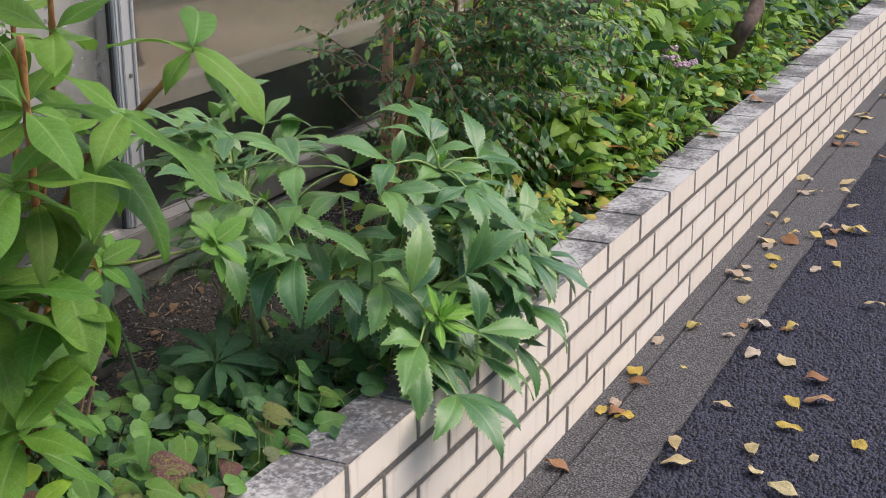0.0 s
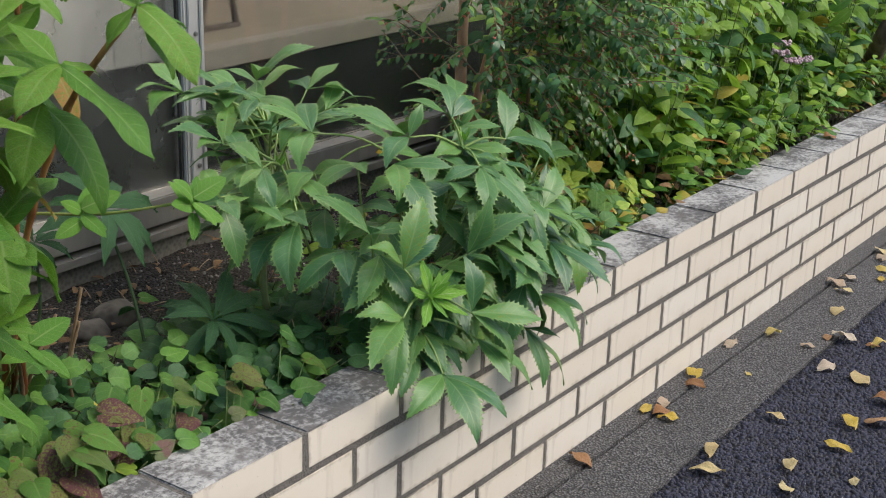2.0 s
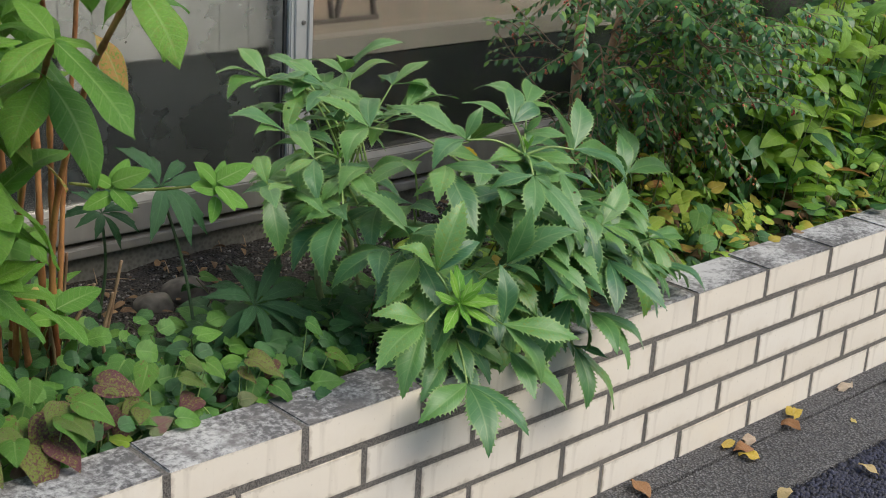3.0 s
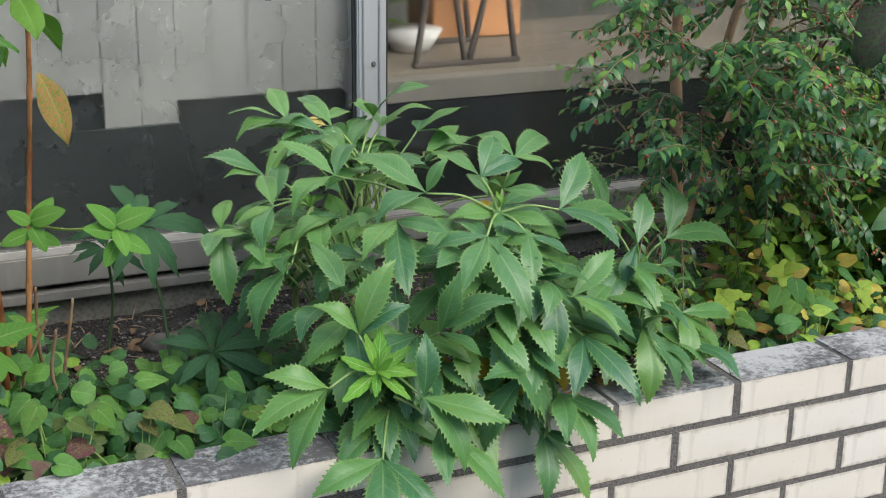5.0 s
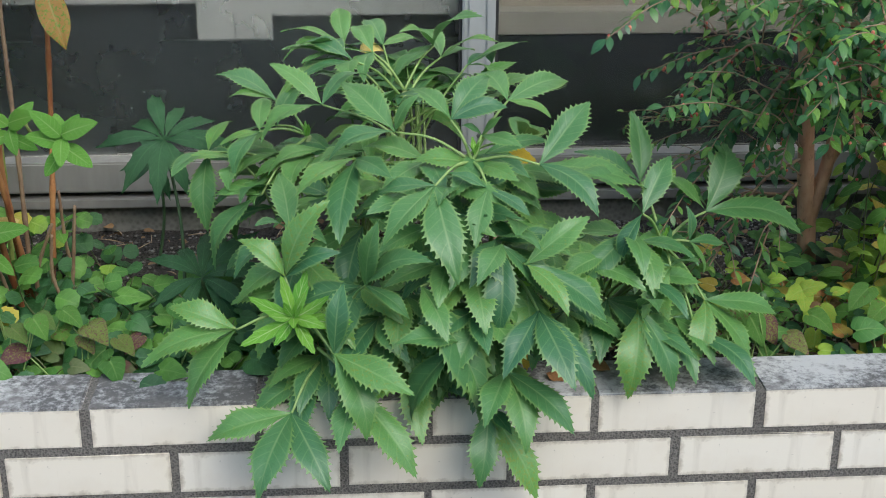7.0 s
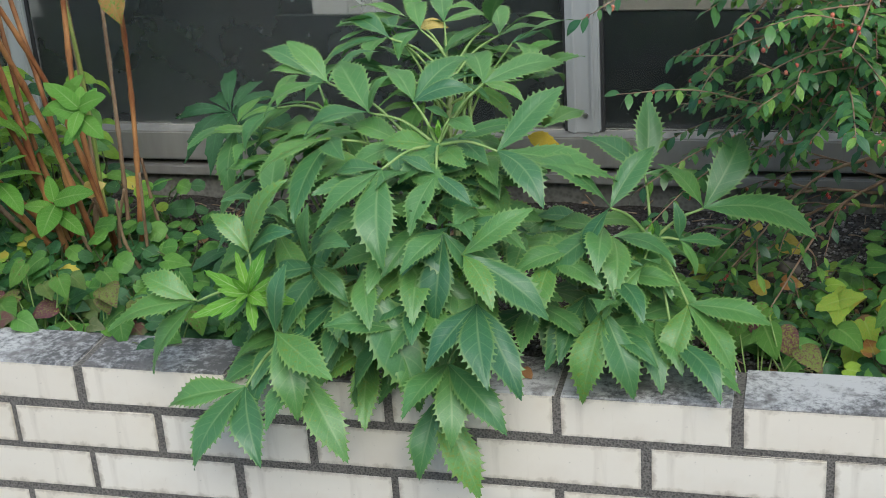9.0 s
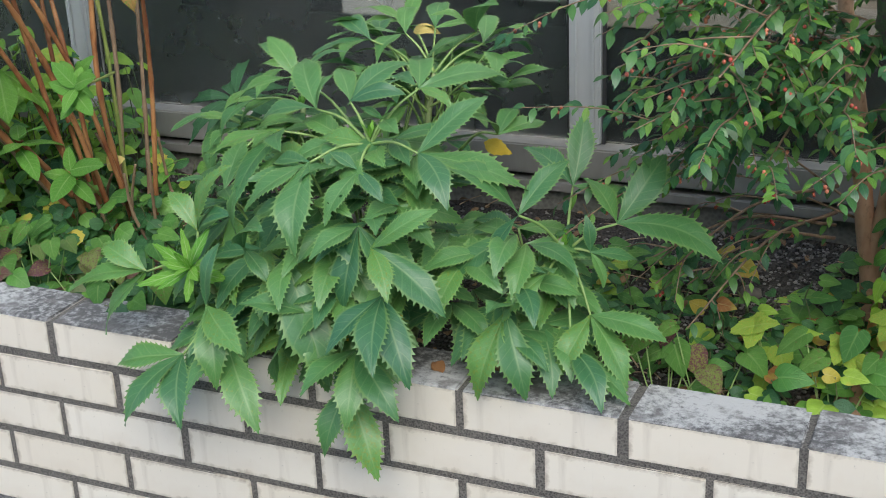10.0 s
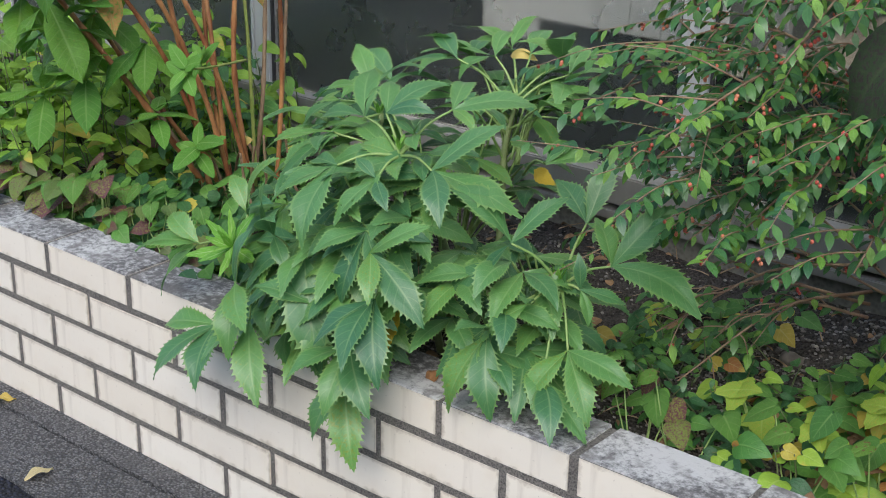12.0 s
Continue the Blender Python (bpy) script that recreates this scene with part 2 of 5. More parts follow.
def stone_material():
    k = Mat("asphalt_stone", 0.6)
    rnd = k.random(True)
    k.color(k.mix(rnd, (0.009, 0.010, 0.017), (0.050, 0.053, 0.085))).rough(k.ramp(rnd, 0, 1, 0.5, 0.8))
    k.bump(k.noise(500.0, 3.0), 0.4, 0.001)
    return k.m


PEBBLE = stone_material()
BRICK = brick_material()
CAP = cap_material()
MORTAR = grain_material("mortar", (0.045, 0.042, 0.038), (0.20, 0.185, 0.165), 330.0, 0.95, 0.002, (0.04, 0.038, 0.035))
ASPHALT = asphalt_material("asphalt", (0.009, 0.010, 0.018), (0.050, 0.053, 0.085), (0.003, 0.003, 0.005), 150.0, 0.009)
GUTTER = asphalt_material("old_concrete", (0.095, 0.093, 0.093), (0.235, 0.228, 0.222), (0.050, 0.048, 0.047), 210.0, 0.005)
SOIL = grain_material("soil", (0.009, 0.007, 0.005), (0.080, 0.068, 0.057), 190.0, 0.95, 0.010, (0.045, 0.038, 0.031), 1.0)
PLINTH = grain_material("plinth_concrete", (0.125, 0.122, 0.105), (0.23, 0.222, 0.195), 120.0, 0.9, 0.001, (0.085, 0.09, 0.065), 0.4)
STONE = grain_material("stone", (0.07, 0.062, 0.052), (0.15, 0.132, 0.112), 60.0, 0.85, 0.003, (0.08, 0.07, 0.06))
RENDER_WALL = grain_material("wall_paint", (0.52, 0.51, 0.48), (0.60, 0.59, 0.56), 90.0, 0.9, 0.001, (0.45, 0.44, 0.41), 0.3)


def metal_material(name, a, b, rough=0.42, metal=0.7):
    k = Mat(name, rough, metal)
    n = k.noise(14.0, 6.0, stretch=(1.0, 1.0, 0.2))
    k.color(k.mix(k.ramp(n, 0.35, 0.7), a, b)).rough(k.ramp(n, 0.3, 0.7, rough - 0.08, rough + 0.15))
    k.bump(k.noise(90.0, 3.0), 0.15, 0.0006)
    return k.m


ALUMINIUM = metal_material("aluminium", (0.52, 0.53, 0.52), (0.42, 0.43, 0.42), 0.38, 0.25)
RAIL = metal_material("sill_aluminium", (0.410, 0.394, 0.361), (0.295, 0.283, 0.254), 0.5, 0.55)
SCREW = metal_material("screw_steel", (0.22, 0.21, 0.20), (0.35, 0.34, 0.32), 0.4, 0.9)
RUBBER = Mat("black_gasket", 0.7).color((0.025, 0.025, 0.025)).m

# ---- mesh helpers ----
def at(*p):
    return Matrix.Translation(p)


def thing(name, base, label, category, group="", kind=""):
    """An Empty at the base of a thing, whose parts are given in world metres."""
    ob = new(name)
    ob.empty_display_size = 0.05
    ob.location = base
    WORLD[ob.name] = at(*base)
    return tagged(ob, label, category, group, kind)


WORLD = {}


def hang(ob, parent, m=None):
    """Make ob a part of parent; m is its pose in the world."""
    m = m if m is not None else Matrix.Identity(4)
    ob.parent = parent
    ob.matrix_basis = WORLD[parent.name].inverted() @ m
    WORLD[ob.name] = m
    return ob


def part(name, bm, material, parent, label="", m=None, smooth=False):
    me = mesh_of(bm, name, material, smooth)
    ob = new(name, me)
    if parent is not None:
        hang(ob, parent, m)
    if label:
        ob["label"] = label
    return ob


def mesh_of(bm, name, material, smooth=False):
    if isinstance(bm, bpy.types.Mesh):
        return bm
    me = bpy.data.meshes.new(name)
    bm.to_mesh(me)
    bm.free()
    for one in material if isinstance(material, (list, tuple)) else (material,):
        me.materials.append(one)
    if smooth:
        me.polygons.foreach_set("use_smooth", [True] * len(me.polygons))
    return me


def box(lo, hi, bevel=0.0, segments=2):
    bm = bmesh.new()
    bmesh.ops.create_cube(bm, size=1.0)
    lo, hi = Vector(lo), Vector(hi)
    for v in bm.verts:
        v.co = Vector(((lo[i] + hi[i]) / 2 + v.co[i] * (hi[i] - lo[i]) for i in range(3)))
    if bevel:
        bmesh.ops.bevel(bm, geom=bm.edges[:], offset=bevel, segments=segments, affect="EDGES")
    return bm


def structure(name, bm, material, label, category, smooth=False):
    ob = new(name, mesh_of(bm, name, material, smooth))
    return tagged(ob, label, category, kind="structure")


def spline(points, n=10):
    """Points of a smooth line through the given points."""
    p = [Vector(q) for q in points]
    p = [p[0] * 2 - p[1], *p, p[-1] * 2 - p[-2]]
    out = []
    for i in range(1, len(p) - 2):
        a, b, c, d = p[i - 1], p[i], p[i + 1], p[i + 2]
        for k in range(n):
            t = k / n
            out.append(0.5 * ((2 * b) + (c - a) * t + (2 * a - 5 * b + 4 * c - d) * t * t + (3 * b - a - 3 * c + d) * t ** 3))
    out.append(p[-2])
    return out


def tube_data(line, r0, r1, sides=6, joints=0):
    """Vertices and faces of a tapered tube along a line."""
    verts, faces = [], []
    x = None
    n = len(line)
    for i, p in enumerate(line):
        d = (line[min(i + 1, n - 1)] - line[max(i - 1, 0)]).normalized()
        if x is None:
            x = d.orthogonal().normalized()
        x = (x - d * x.dot(d)).normalized()
        y = d.cross(x)
        r = r0 + (r1 - r0) * i / max(n - 1, 1)
        if joints and i % joints == joints - 1:
            r *= 1.28
        for k in range(sides):
            a = 2 * math.pi * k / sides
            verts.append(p + x * (r * math.cos(a)) + y * (r * math.sin(a)))
    for i in range(n - 1):
        for k in range(sides):
            a, b = i * sides + k, i * sides + (k + 1) % sides
            faces.append((a, b, b + sides, a + sides))
    faces.append(tuple(range(sides))[::-1])
    faces.append(tuple(range((n - 1) * sides, n * sides)))
    return verts, faces


class Pile:
    """Many tubes and leaves joined into one mesh."""

    def __init__(self):
        self.v, self.f, self.m, self.uv, self.n = [], [], [], [], 0

    def tube(self, points, r0, r1, sides=5, n=6, slot=0, joints=0):
        v, f = tube_data(spline(points, n), r0, r1, sides, joints)
        self.v.extend(tuple(q) for q in v)
        for q in f:
            self.f.append(tuple(i + self.n for i in q))
            self.m.append(slot)
            self.uv.extend((0.5, 0.5) for _ in q)
        self.n += len(v)

    def leaf(self, template, m, slot=0):
        v, f, uv = template
        self.v.extend(tuple(m @ q) for q in v)
        for q in f:
            self.f.append(tuple(i + self.n for i in q))
            self.m.append(slot)
            self.uv.extend(uv[i] for i in q)
        self.n += len(v)

    def mesh(self, name, materials):
        me = bpy.data.meshes.new(name)
        me.from_pydata(self.v, [], self.f)
        layer = me.uv_layers.new(name="UVMap")
        layer.data.foreach_set("uv", np.array(self.uv, dtype=np.float32).ravel())
        for one in materials:
            me.materials.append(one)
        me.polygons.foreach_set("material_index", self.m)
        me.polygons.foreach_set("use_smooth", [True] * len(me.polygons))
        me.update()
        return me


def leaf_template(length, width, stations=10, columns=1, shape="lance", teeth=0.0, arch=0.55, fold=0.25, wave=0.0, seed=0):
    """One leaf from the origin along +Y, facing +Z: vertices, faces and UVs."""
    rnd = random.Random(seed)
    phase = rnd.uniform(0, 6)
    verts, uv, rows = [], [], []
    for i in range(stations + 1):
        s = i / stations
        if shape == "lance":
            w = math.sin(math.pi * s ** 0.92) ** 0.95 * (1.0 - 0.15 * max(0.0, s - 0.6) / 0.4)
        elif shape == "toothed":
            w = min(math.sin(math.pi * s ** 1.06) ** 0.78, (1.0 - s) * 3.3)
        elif shape == "oval":
            w = math.sin(math.pi * s ** 0.75) ** 0.7
        elif shape == "obovate":
            w = math.sin(math.pi * s ** 1.25) ** 0.9
        elif shape == "heart":
            w = math.sin(math.pi * (0.04 + 0.96 * s) ** 0.58) ** 0.85
        elif shape == "round":
            w = math.sqrt(max(0.0, 1 - (2 * s - 1) ** 2))
        y = s
        if shape == "heart":
            y = 1.14 * s - 0.14
        w = max(w, 0.0) * width
        bite = 1.0
        if teeth and 0 < i < stations:
            bite = 1 + teeth * (0.0, 0.12, 1.0, -0.12)[i % 4] * min(1.0, 6.0 * (1 - s)) * min(1.0, 2.5 * s)
        lift = arch * s * (0.7 - s)
        row = []
        for c in range(-columns, columns + 1):
            q = c / columns
            x = q * w * (bite if abs(c) == columns else 1.0)
            z = lift + fold * abs(x) - 0.9 * abs(q) * abs(x) * fold + wave * math.sin(9 * s + phase + (2 if c > 0 else 0)) * abs(q) * width
            yy = y
            if shape == "heart" and c == 0:
                yy = max(yy, 0.0)
            if teeth and abs(c) == columns and i % 4 == 2:
                yy += 0.9 / stations
            row.append(len(verts))
            verts.append(Vector((x * length, yy * length, z * length)))
            uv.append((0.5 + 0.5 * q, s))
        rows.append(row)
    faces = []
    for a, b in zip(rows, rows[1:]):
        for k in range(len(a) - 1):
            faces.append((a[k], a[k + 1], b[k + 1], b[k]))
    return verts, faces, uv


def leaf_mesh(name, template, material):
    pile = Pile()
    pile.leaf(template, Matrix.Identity(4))
    return pile.mesh(name, [material])


def aim(base, tip, up, scale=1.0):
    """The pose of a leaf at base that points to tip and faces up."""
    y = (Vector(tip) - Vector(base)).normalized()
    z = Vector(up)
    z = z - y * z.dot(y)
    if z.length < 1e-4:
        z = y.orthogonal()
    z.normalize()
    x = y.cross(z)
    m = Matrix((x, y, z)).transposed().to_4x4()
    return Matrix.Translation(base) @ m @ Matrix.Diagonal((scale, scale, scale, 1))


# ---- ground ----
GROUND = -0.006
road = bmesh.new()
bmesh.ops.create_grid(road, x_segments=1, y_segments=1, size=150)
bmesh.ops.translate(road, verts=road.verts, vec=(0, 0, GROUND))
structure("road", road, ASPHALT, "dark coarse asphalt road surface with fallen leaves", "road")


def strip(y0, y1, x0, x1, z, ragged, seed):
    """A flat run of concrete along the wall with a ragged outer edge."""
    rnd = random.Random(seed)
    bm = bmesh.new()
    n = 260
    last = None
    for i in range(n + 1):
        x = x0 + (x1 - x0) * i / n
        w = ragged * (noise.noise(Vector((x * 5.0, seed, 0))) + 0.6 * noise.noise(Vector((x * 26.0, seed, 3))))
        ring = [bm.verts.new(p) for p in ((x, y0, z - 0.03), (x, y0, z), (x, y1 + w, z), (x, y1 + w - 0.002, z - 0.03))]
        if last:
            for k in range(3):
                bm.faces.new((last[k], last[k + 1], ring[k + 1], ring[k]))
        last = ring
    bmesh.ops.recalc_face_normals(bm, faces=bm.faces)
    return bm


structure("pavement_gutter", strip(-0.056, -0.195, -3.0, 9.0, GROUND + 0.006, 0.012, 2), GUTTER, "worn grey concrete gutter strip beside the asphalt", "gutter")
structure("pavement_footing", strip(0.004, -0.050, -3.0, 9.0, GROUND + 0.008, 0.002, 5), GUTTER, "narrow grey concrete footing along the brick wall", "footing")

# stones standing proud in the tar where the road is nearest
pr = np.random.RandomState(6)
N = 50000
px, py = pr.uniform(0.45, 3.3, N), -pr.uniform(0.19, 0.72, N)
edge = -0.195 - 0.02 * pr.rand(N)
keep = (py < edge) & (pr.rand(N) < np.clip((py + 0.72) / 0.10, 0, 1)) & (pr.rand(N) < np.clip((3.3 - px) / 0.8, 0, 1)) & (pr.rand(N) < np.clip((px - 0.45) / 0.15, 0, 1))
px, py = px[keep], py[keep]
n = len(px)
size = pr.uniform(0.0026, 0.0062, n)
ang = np.arange(6) * math.pi / 3
spin = pr.uniform(0, 6.28, n)[:, None] + ang[None] + pr.uniform(-0.3, 0.3, (n, 6))
rad = size[:, None] * pr.uniform(0.75, 1.2, (n, 6))
ring = np.stack([px[:, None] + rad * np.cos(spin), py[:, None] + rad * np.sin(spin), np.full((n, 6), GROUND - 0.0015)], 2)
high = ring.copy()
high[:, :, 0] = px[:, None] + 0.68 * (ring[:, :, 0] - px[:, None])
high[:, :, 1] = py[:, None] + 0.68 * (ring[:, :, 1] - py[:, None])
high[:, :, 2] = GROUND + size[:, None] * pr.uniform(0.3, 0.8, (n, 6))
peak = np.stack([px, py, GROUND + size * 0.8], 1)[:, None]
verts = np.concatenate([ring, high, peak], 1).reshape(-1, 3)
pattern = []
for k in range(6):
    j = (k + 1) % 6
    pattern += [(k, j, 6 + j), (k, 6 + j, 6 + k), (6 + k, 6 + j, 12)]
tris = (np.array(pattern)[None] + 13 * np.arange(n)[:, None, None]).reshape(-1, 3)
grit = bpy.data.meshes.new("asphalt_grit")
grit.from_pydata(verts.tolist(), [], tris.tolist())
grit.materials.append(PEBBLE)
grit.polygons.foreach_set("use_smooth", [True] * len(grit.polygons))
tagged(new("asphalt_grit", grit), "coarse dark stones bound in the asphalt surface", "road surface", kind="stuff")

# ---- planter bed ----
soil = bmesh.new()
bmesh.ops.create_grid(soil, x_segments=330, y_segments=40, size=0.5)
for v in soil.verts:
    x, y = 3.4 + v.co.x * 11.2, 0.44 + v.co.y * 0.72
    p = Vector((x, y, 0))
    z = 0.283 + 0.014 * noise.noise(p * 3.0) + 0.010 * noise.noise(p * 14.0) + 0.006 * noise.noise(p * 45.0)
    v.co = (x, y, z)
structure("ground_soil", soil, SOIL, "dark crumbly soil of the raised planting bed", "soil", True)

# ---- facade ----
W = 0.790
X0, X1 = -4.0, 9.0
structure("wall_plinth", box((X0, W - 0.012, -0.02), (X1, W + 0.15, 0.331), 0.004), PLINTH, "stained concrete plinth under the window sill", "plinth")
structure("trim_lower_rail", box((X0, W - 0.034, 0.3335), (X1, W + 0.05, 0.352), 0.002), RAIL, "grey aluminium lower sill rail", "rail")
structure("trim_gap", box((X0, W - 0.004, 0.3525), (X1, W + 0.05, 0.3618), 0.0), RUBBER, "black gap between the sill rails", "gasket")
structure("trim_sill_rail", box((X0, W - 0.030, 0.3622), (X1, W + 0.05, 0.418), 0.003), RAIL, "grey aluminium window sill rail", "sill")
structure("wall_upper", box((X0, W + 0.004, 2.30), (X1, W + 0.25, 5.0), 0.0), RENDER_WALL, "plain pale wall above the windows", "wall")
structure("wall_opposite", box((-9.0, -7.6, -0.02), (14.0, -7.3, 4.2), 0.0), RENDER_WALL, "plain pale wall across the road", "wall")
structure("wall_end", box((X1, W - 0.3, -0.02), (X1 + 0.3, W + 3.0, 5.0), 0.0), RENDER_WALL, "plain pale end wall of the building", "wall")
structure("wall_back", box((X0, W + 2.2, -0.02), (X1, W + 2.35, 5.0), 0.0), PLINTH, "plain grey back wall of the room", "wall")
structure("wall_start", box((X0 - 0.3, W + 0.01, -0.02), (X0, W + 2.4, 5.0), 0.0), RENDER_WALL, "plain pale end wall of the building", "wall")
ceil = bmesh.new()
for xa, xb, ya, yb in ((X0, 0.45, W + 0.26, W + 2.19), (3.3, X1, W + 0.26, W + 2.19), (0.45, 3.3, W + 0.26, W + 0.30), (0.45, 3.3, W + 2.05, W + 2.19)):
    slab = box((xa, ya, 2.55), (xb, yb, 2.7)).verts
    made = [ceil.verts.new(v.co) for v in slab]
    for face in ((0, 1, 3, 2), (4, 6, 7, 5), (0, 4, 5, 1), (2, 3, 7, 6), (0, 2, 6, 4), (1, 5, 7, 3)):
        ceil.faces.new([made[i] for i in face])
bmesh.ops.recalc_face_normals(ceil, faces=ceil.faces)
structure("ceiling", ceil, RENDER_WALL, "pale ceiling of the room, open to a roof light", "ceiling")
structure("floor", box((X0, W + 0.16, 0.28), (X1, W + 2.19, 0.33), 0.0), PLINTH, "bare concrete floor of the room", "floor")


def mullion(name, xa, xb):
    m = thing(name, ((xa + xb) / 2, W, 0.42), "pale aluminium window post with a screw", "window post", "window posts", "structure")
    part("post", box((xa, W - 0.006, 0.4182), (xb, W + 0.06, 2.3), 0.003), ALUMINIUM, m)
    part("ridge", box((xa + 0.010, W - 0.011, 0.4182), (xa + 0.016, W - 0.0062, 2.3), 0.0015), ALUMINIUM, m)
    part("ridge", box((xb - 0.016, W - 0.011, 0.4182), (xb - 0.010, W - 0.0062, 2.3), 0.0015), ALUMINIUM, m)
    for z in (0.713, 0.45, 1.9):
        bm = bmesh.new()
        bmesh.ops.create_cone(bm, cap_ends=True, segments=14, radius1=0.0052, radius2=0.0035, depth=0.004)
        bmesh.ops.rotate(bm, verts=bm.verts, matrix=Matrix.Rotation(radians(90), 3, "X"))
        part("screw", bm, SCREW, m, m=at((xa + xb) / 2 + 0.003, W - 0.0085, z))
    return m


POSTS = [(-3.55, -3.495), (-2.52, -2.465), (-1.50, -1.445), (-0.530, -0.475), (0.548, 0.606), (2.26, 2.315), (3.29, 3.345), (4.32, 4.375), (5.35, 5.405), (6.38, 6.435)]
for xa, xb in POSTS:
    mullion("window_post", xa, xb)


def glass_material(name, clean, dirty):
    k = Mat(name, clean)
    k.b.inputs["Transmission Weight"].default_value = 1.0
    k.b.inputs["IOR"].default_value = 1.45
    k.color((0.93, 0.95, 0.94))
    n = k.noise(7.0, 4.0)
    k.rough(k.ramp(n, 0.4, 0.8, clean, dirty))
    return k.m


GLASS = glass_material("window_glass", 0.05, 0.13)
HAZY_GLASS = glass_material("hazy_window_glass", 0.25, 0.40)


def sheet_material(name, a, b, rough):
    k = Mat(name, rough)
    at_ = k.node("NewGeometry").outputs["Position"]
    n = k.noise(2.3, 4.0, 0.5, at_)
    tone = k.mix(k.ramp(n, 0.35, 0.65), a, b)
    tone = k.mix(k.ramp(k.noise(70.0, 5.0, 0.7, at_), 0.70, 0.80, 0.0, 0.5), tone, (0.5, 0.5, 0.48))
    k.color(tone).bump(k.noise(30.0, 3.0, 0.5, at_), 0.2, 0.001)
    return k.m


FROST = sheet_material("grey_plastic_sheet", (0.15, 0.155, 0.152), (0.29, 0.29, 0.282), 0.3)
DARK_PANEL = sheet_material("dark_panel", (0.013, 0.016, 0.018), (0.025, 0.029, 0.031), 0.32)
BEIGE = sheet_material("beige_rail", (0.175, 0.163, 0.14), (0.235, 0.22, 0.188), 0.5)
WOOD = sheet_material("brown_board", (0.46, 0.21, 0.09), (0.56, 0.28, 0.13), 0.5)
WHITE_POT = sheet_material("white_plastic", (0.74, 0.73, 0.70), (0.80, 0.79, 0.76), 0.35)
IRON = sheet_material("dark_iron", (0.07, 0.06, 0.055), (0.11, 0.095, 0.085), 0.5)
DECK = sheet_material("pale_boards", (0.15, 0.128, 0.10), (0.20, 0.17, 0.135), 0.6)

for k, ((_, a), (b, _)) in enumerate(zip(POSTS, POSTS[1:])):
    win = thing("window_%d" % (k + 1), ((a + b) / 2, W, 0.42), "tall fixed window with a dark lower panel", "window", "windows", "structure")
    pane = part("pane", box((a + 0.001, W + 0.012, 0.419), (b - 0.001, W + 0.017, 2.295)), HAZY_GLASS if k <= 3 else GLASS, win, "hazy glass" if k <= 3 else "clear slightly dirty glass")
    pane.visible_shadow = False
    part("lower_panel", box((a + 0.001, W + 0.026, 0.419), (b - 0.001, W + 0.036, 0.622 if k == 3 else 0.625)), DARK_PANEL, win, "dark opaque lower panel")
    part("gasket", box((a + 0.0005, W + 0.004, 0.4185), (a + 0.006, W + 0.011, 2.29)), RUBBER, win)
    part("gasket", box((b - 0.006, W + 0.004, 0.4185), (b - 0.0005, W + 0.011, 2.29)), RUBBER, win)
    if k <= 3:
        # ribbed translucent sheet behind the glass, one slat after another
        x = a + 0.027 - 0.0665
        while x < b - 0.004:
            low = 0.617 if k == 3 and 0.110 < x + 0.03 < 0.247 else (0.685 if k == 3 and x < 0.11 else 0.662)
            part("slat", box((max(x, a + 0.002), W + 0.042, low), (min(x + 0.0648, b - 0.002), W + 0.050, 2.29)), FROST, win)
            x += 0.0665
        part("backing", box((a + 0.001, W + 0.060, 0.419), (b - 0.001, W + 0.068, 0.72)), DARK_PANEL, win)
    else:
        part("cross_rail", box((a + 0.001, W + 0.022, 0.6265), (b - 0.001, W + 0.075, 0.668), 0.002), BEIGE, win, "beige horizontal cross rail")

# ---- inside the right-hand window ----
deck = thing("low_platform", (0.95, W + 0.5, 0.33), "pale boarded platform behind the window", "platform")
for i in range(7):
    y = W + 0.09 + i * 0.115
    part("board", box((0.62, y, 0.600), (2.2, y + 0.1142, 0.622), 0.001, 1), DECK, deck)
for x in (0.64, 1.4, 2.15):
    part("leg", box((x, W + 0.1, 0.331), (x + 0.04, W + 0.84, 0.599)), DECK, deck)

shutter = thing("panelled_screen", (0.33, W + 0.33, 0.33), "pale grey panelled screen standing inside the window", "screen")
for i in range(9):
    part("panel", box((0.02 + i * 0.064, W + 0.32, 0.331), (0.083 + i * 0.064, W + 0.34, 1.5)), FROST, shutter)

stand = thing("plant_stand", (0.95, 1.25, 0.622), "dark metal plant stand with splayed legs on the boards", "plant stand")
for xa, xb, y in ((0.822, 0.870, 1.15), (0.943, 0.890, 1.15), (0.950, 1.030, 1.15), (1.069, 1.020, 1.15), (0.850, 0.880, 1.42), (1.080, 1.040, 1.42)):
    pile = Pile()
    pile.tube([(xa, y, 0.624), ((xa + xb) / 2, y, 0.78), (xb, y, 0.985)], 0.008, 0.007, 8)
    part("leg", pile.mesh("leg", [IRON]), None, stand)
part("foot_bar", box((0.815, 1.140, 0.6225), (1.077, 1.160, 0.634), 0.002), IRON, stand)
part("foot_bar", box((0.842, 1.410, 0.6225), (1.088, 1.430, 0.634), 0.002), IRON, stand)
part("shelf", box((0.84, 1.13, 0.985), (1.10, 1.44, 1.003), 0.003), WOOD, stand)

panel = thing("wooden_crate", (1.12, 1.42, 0.622), "orange-brown wooden crate standing on the boards", "crate")
for i in range(4):
    part("board", box((1.00, 1.46, 0.6235 + i * 0.102), (1.24, 1.62, 0.721 + i * 0.102), 0.003, 1), WOOD, panel)

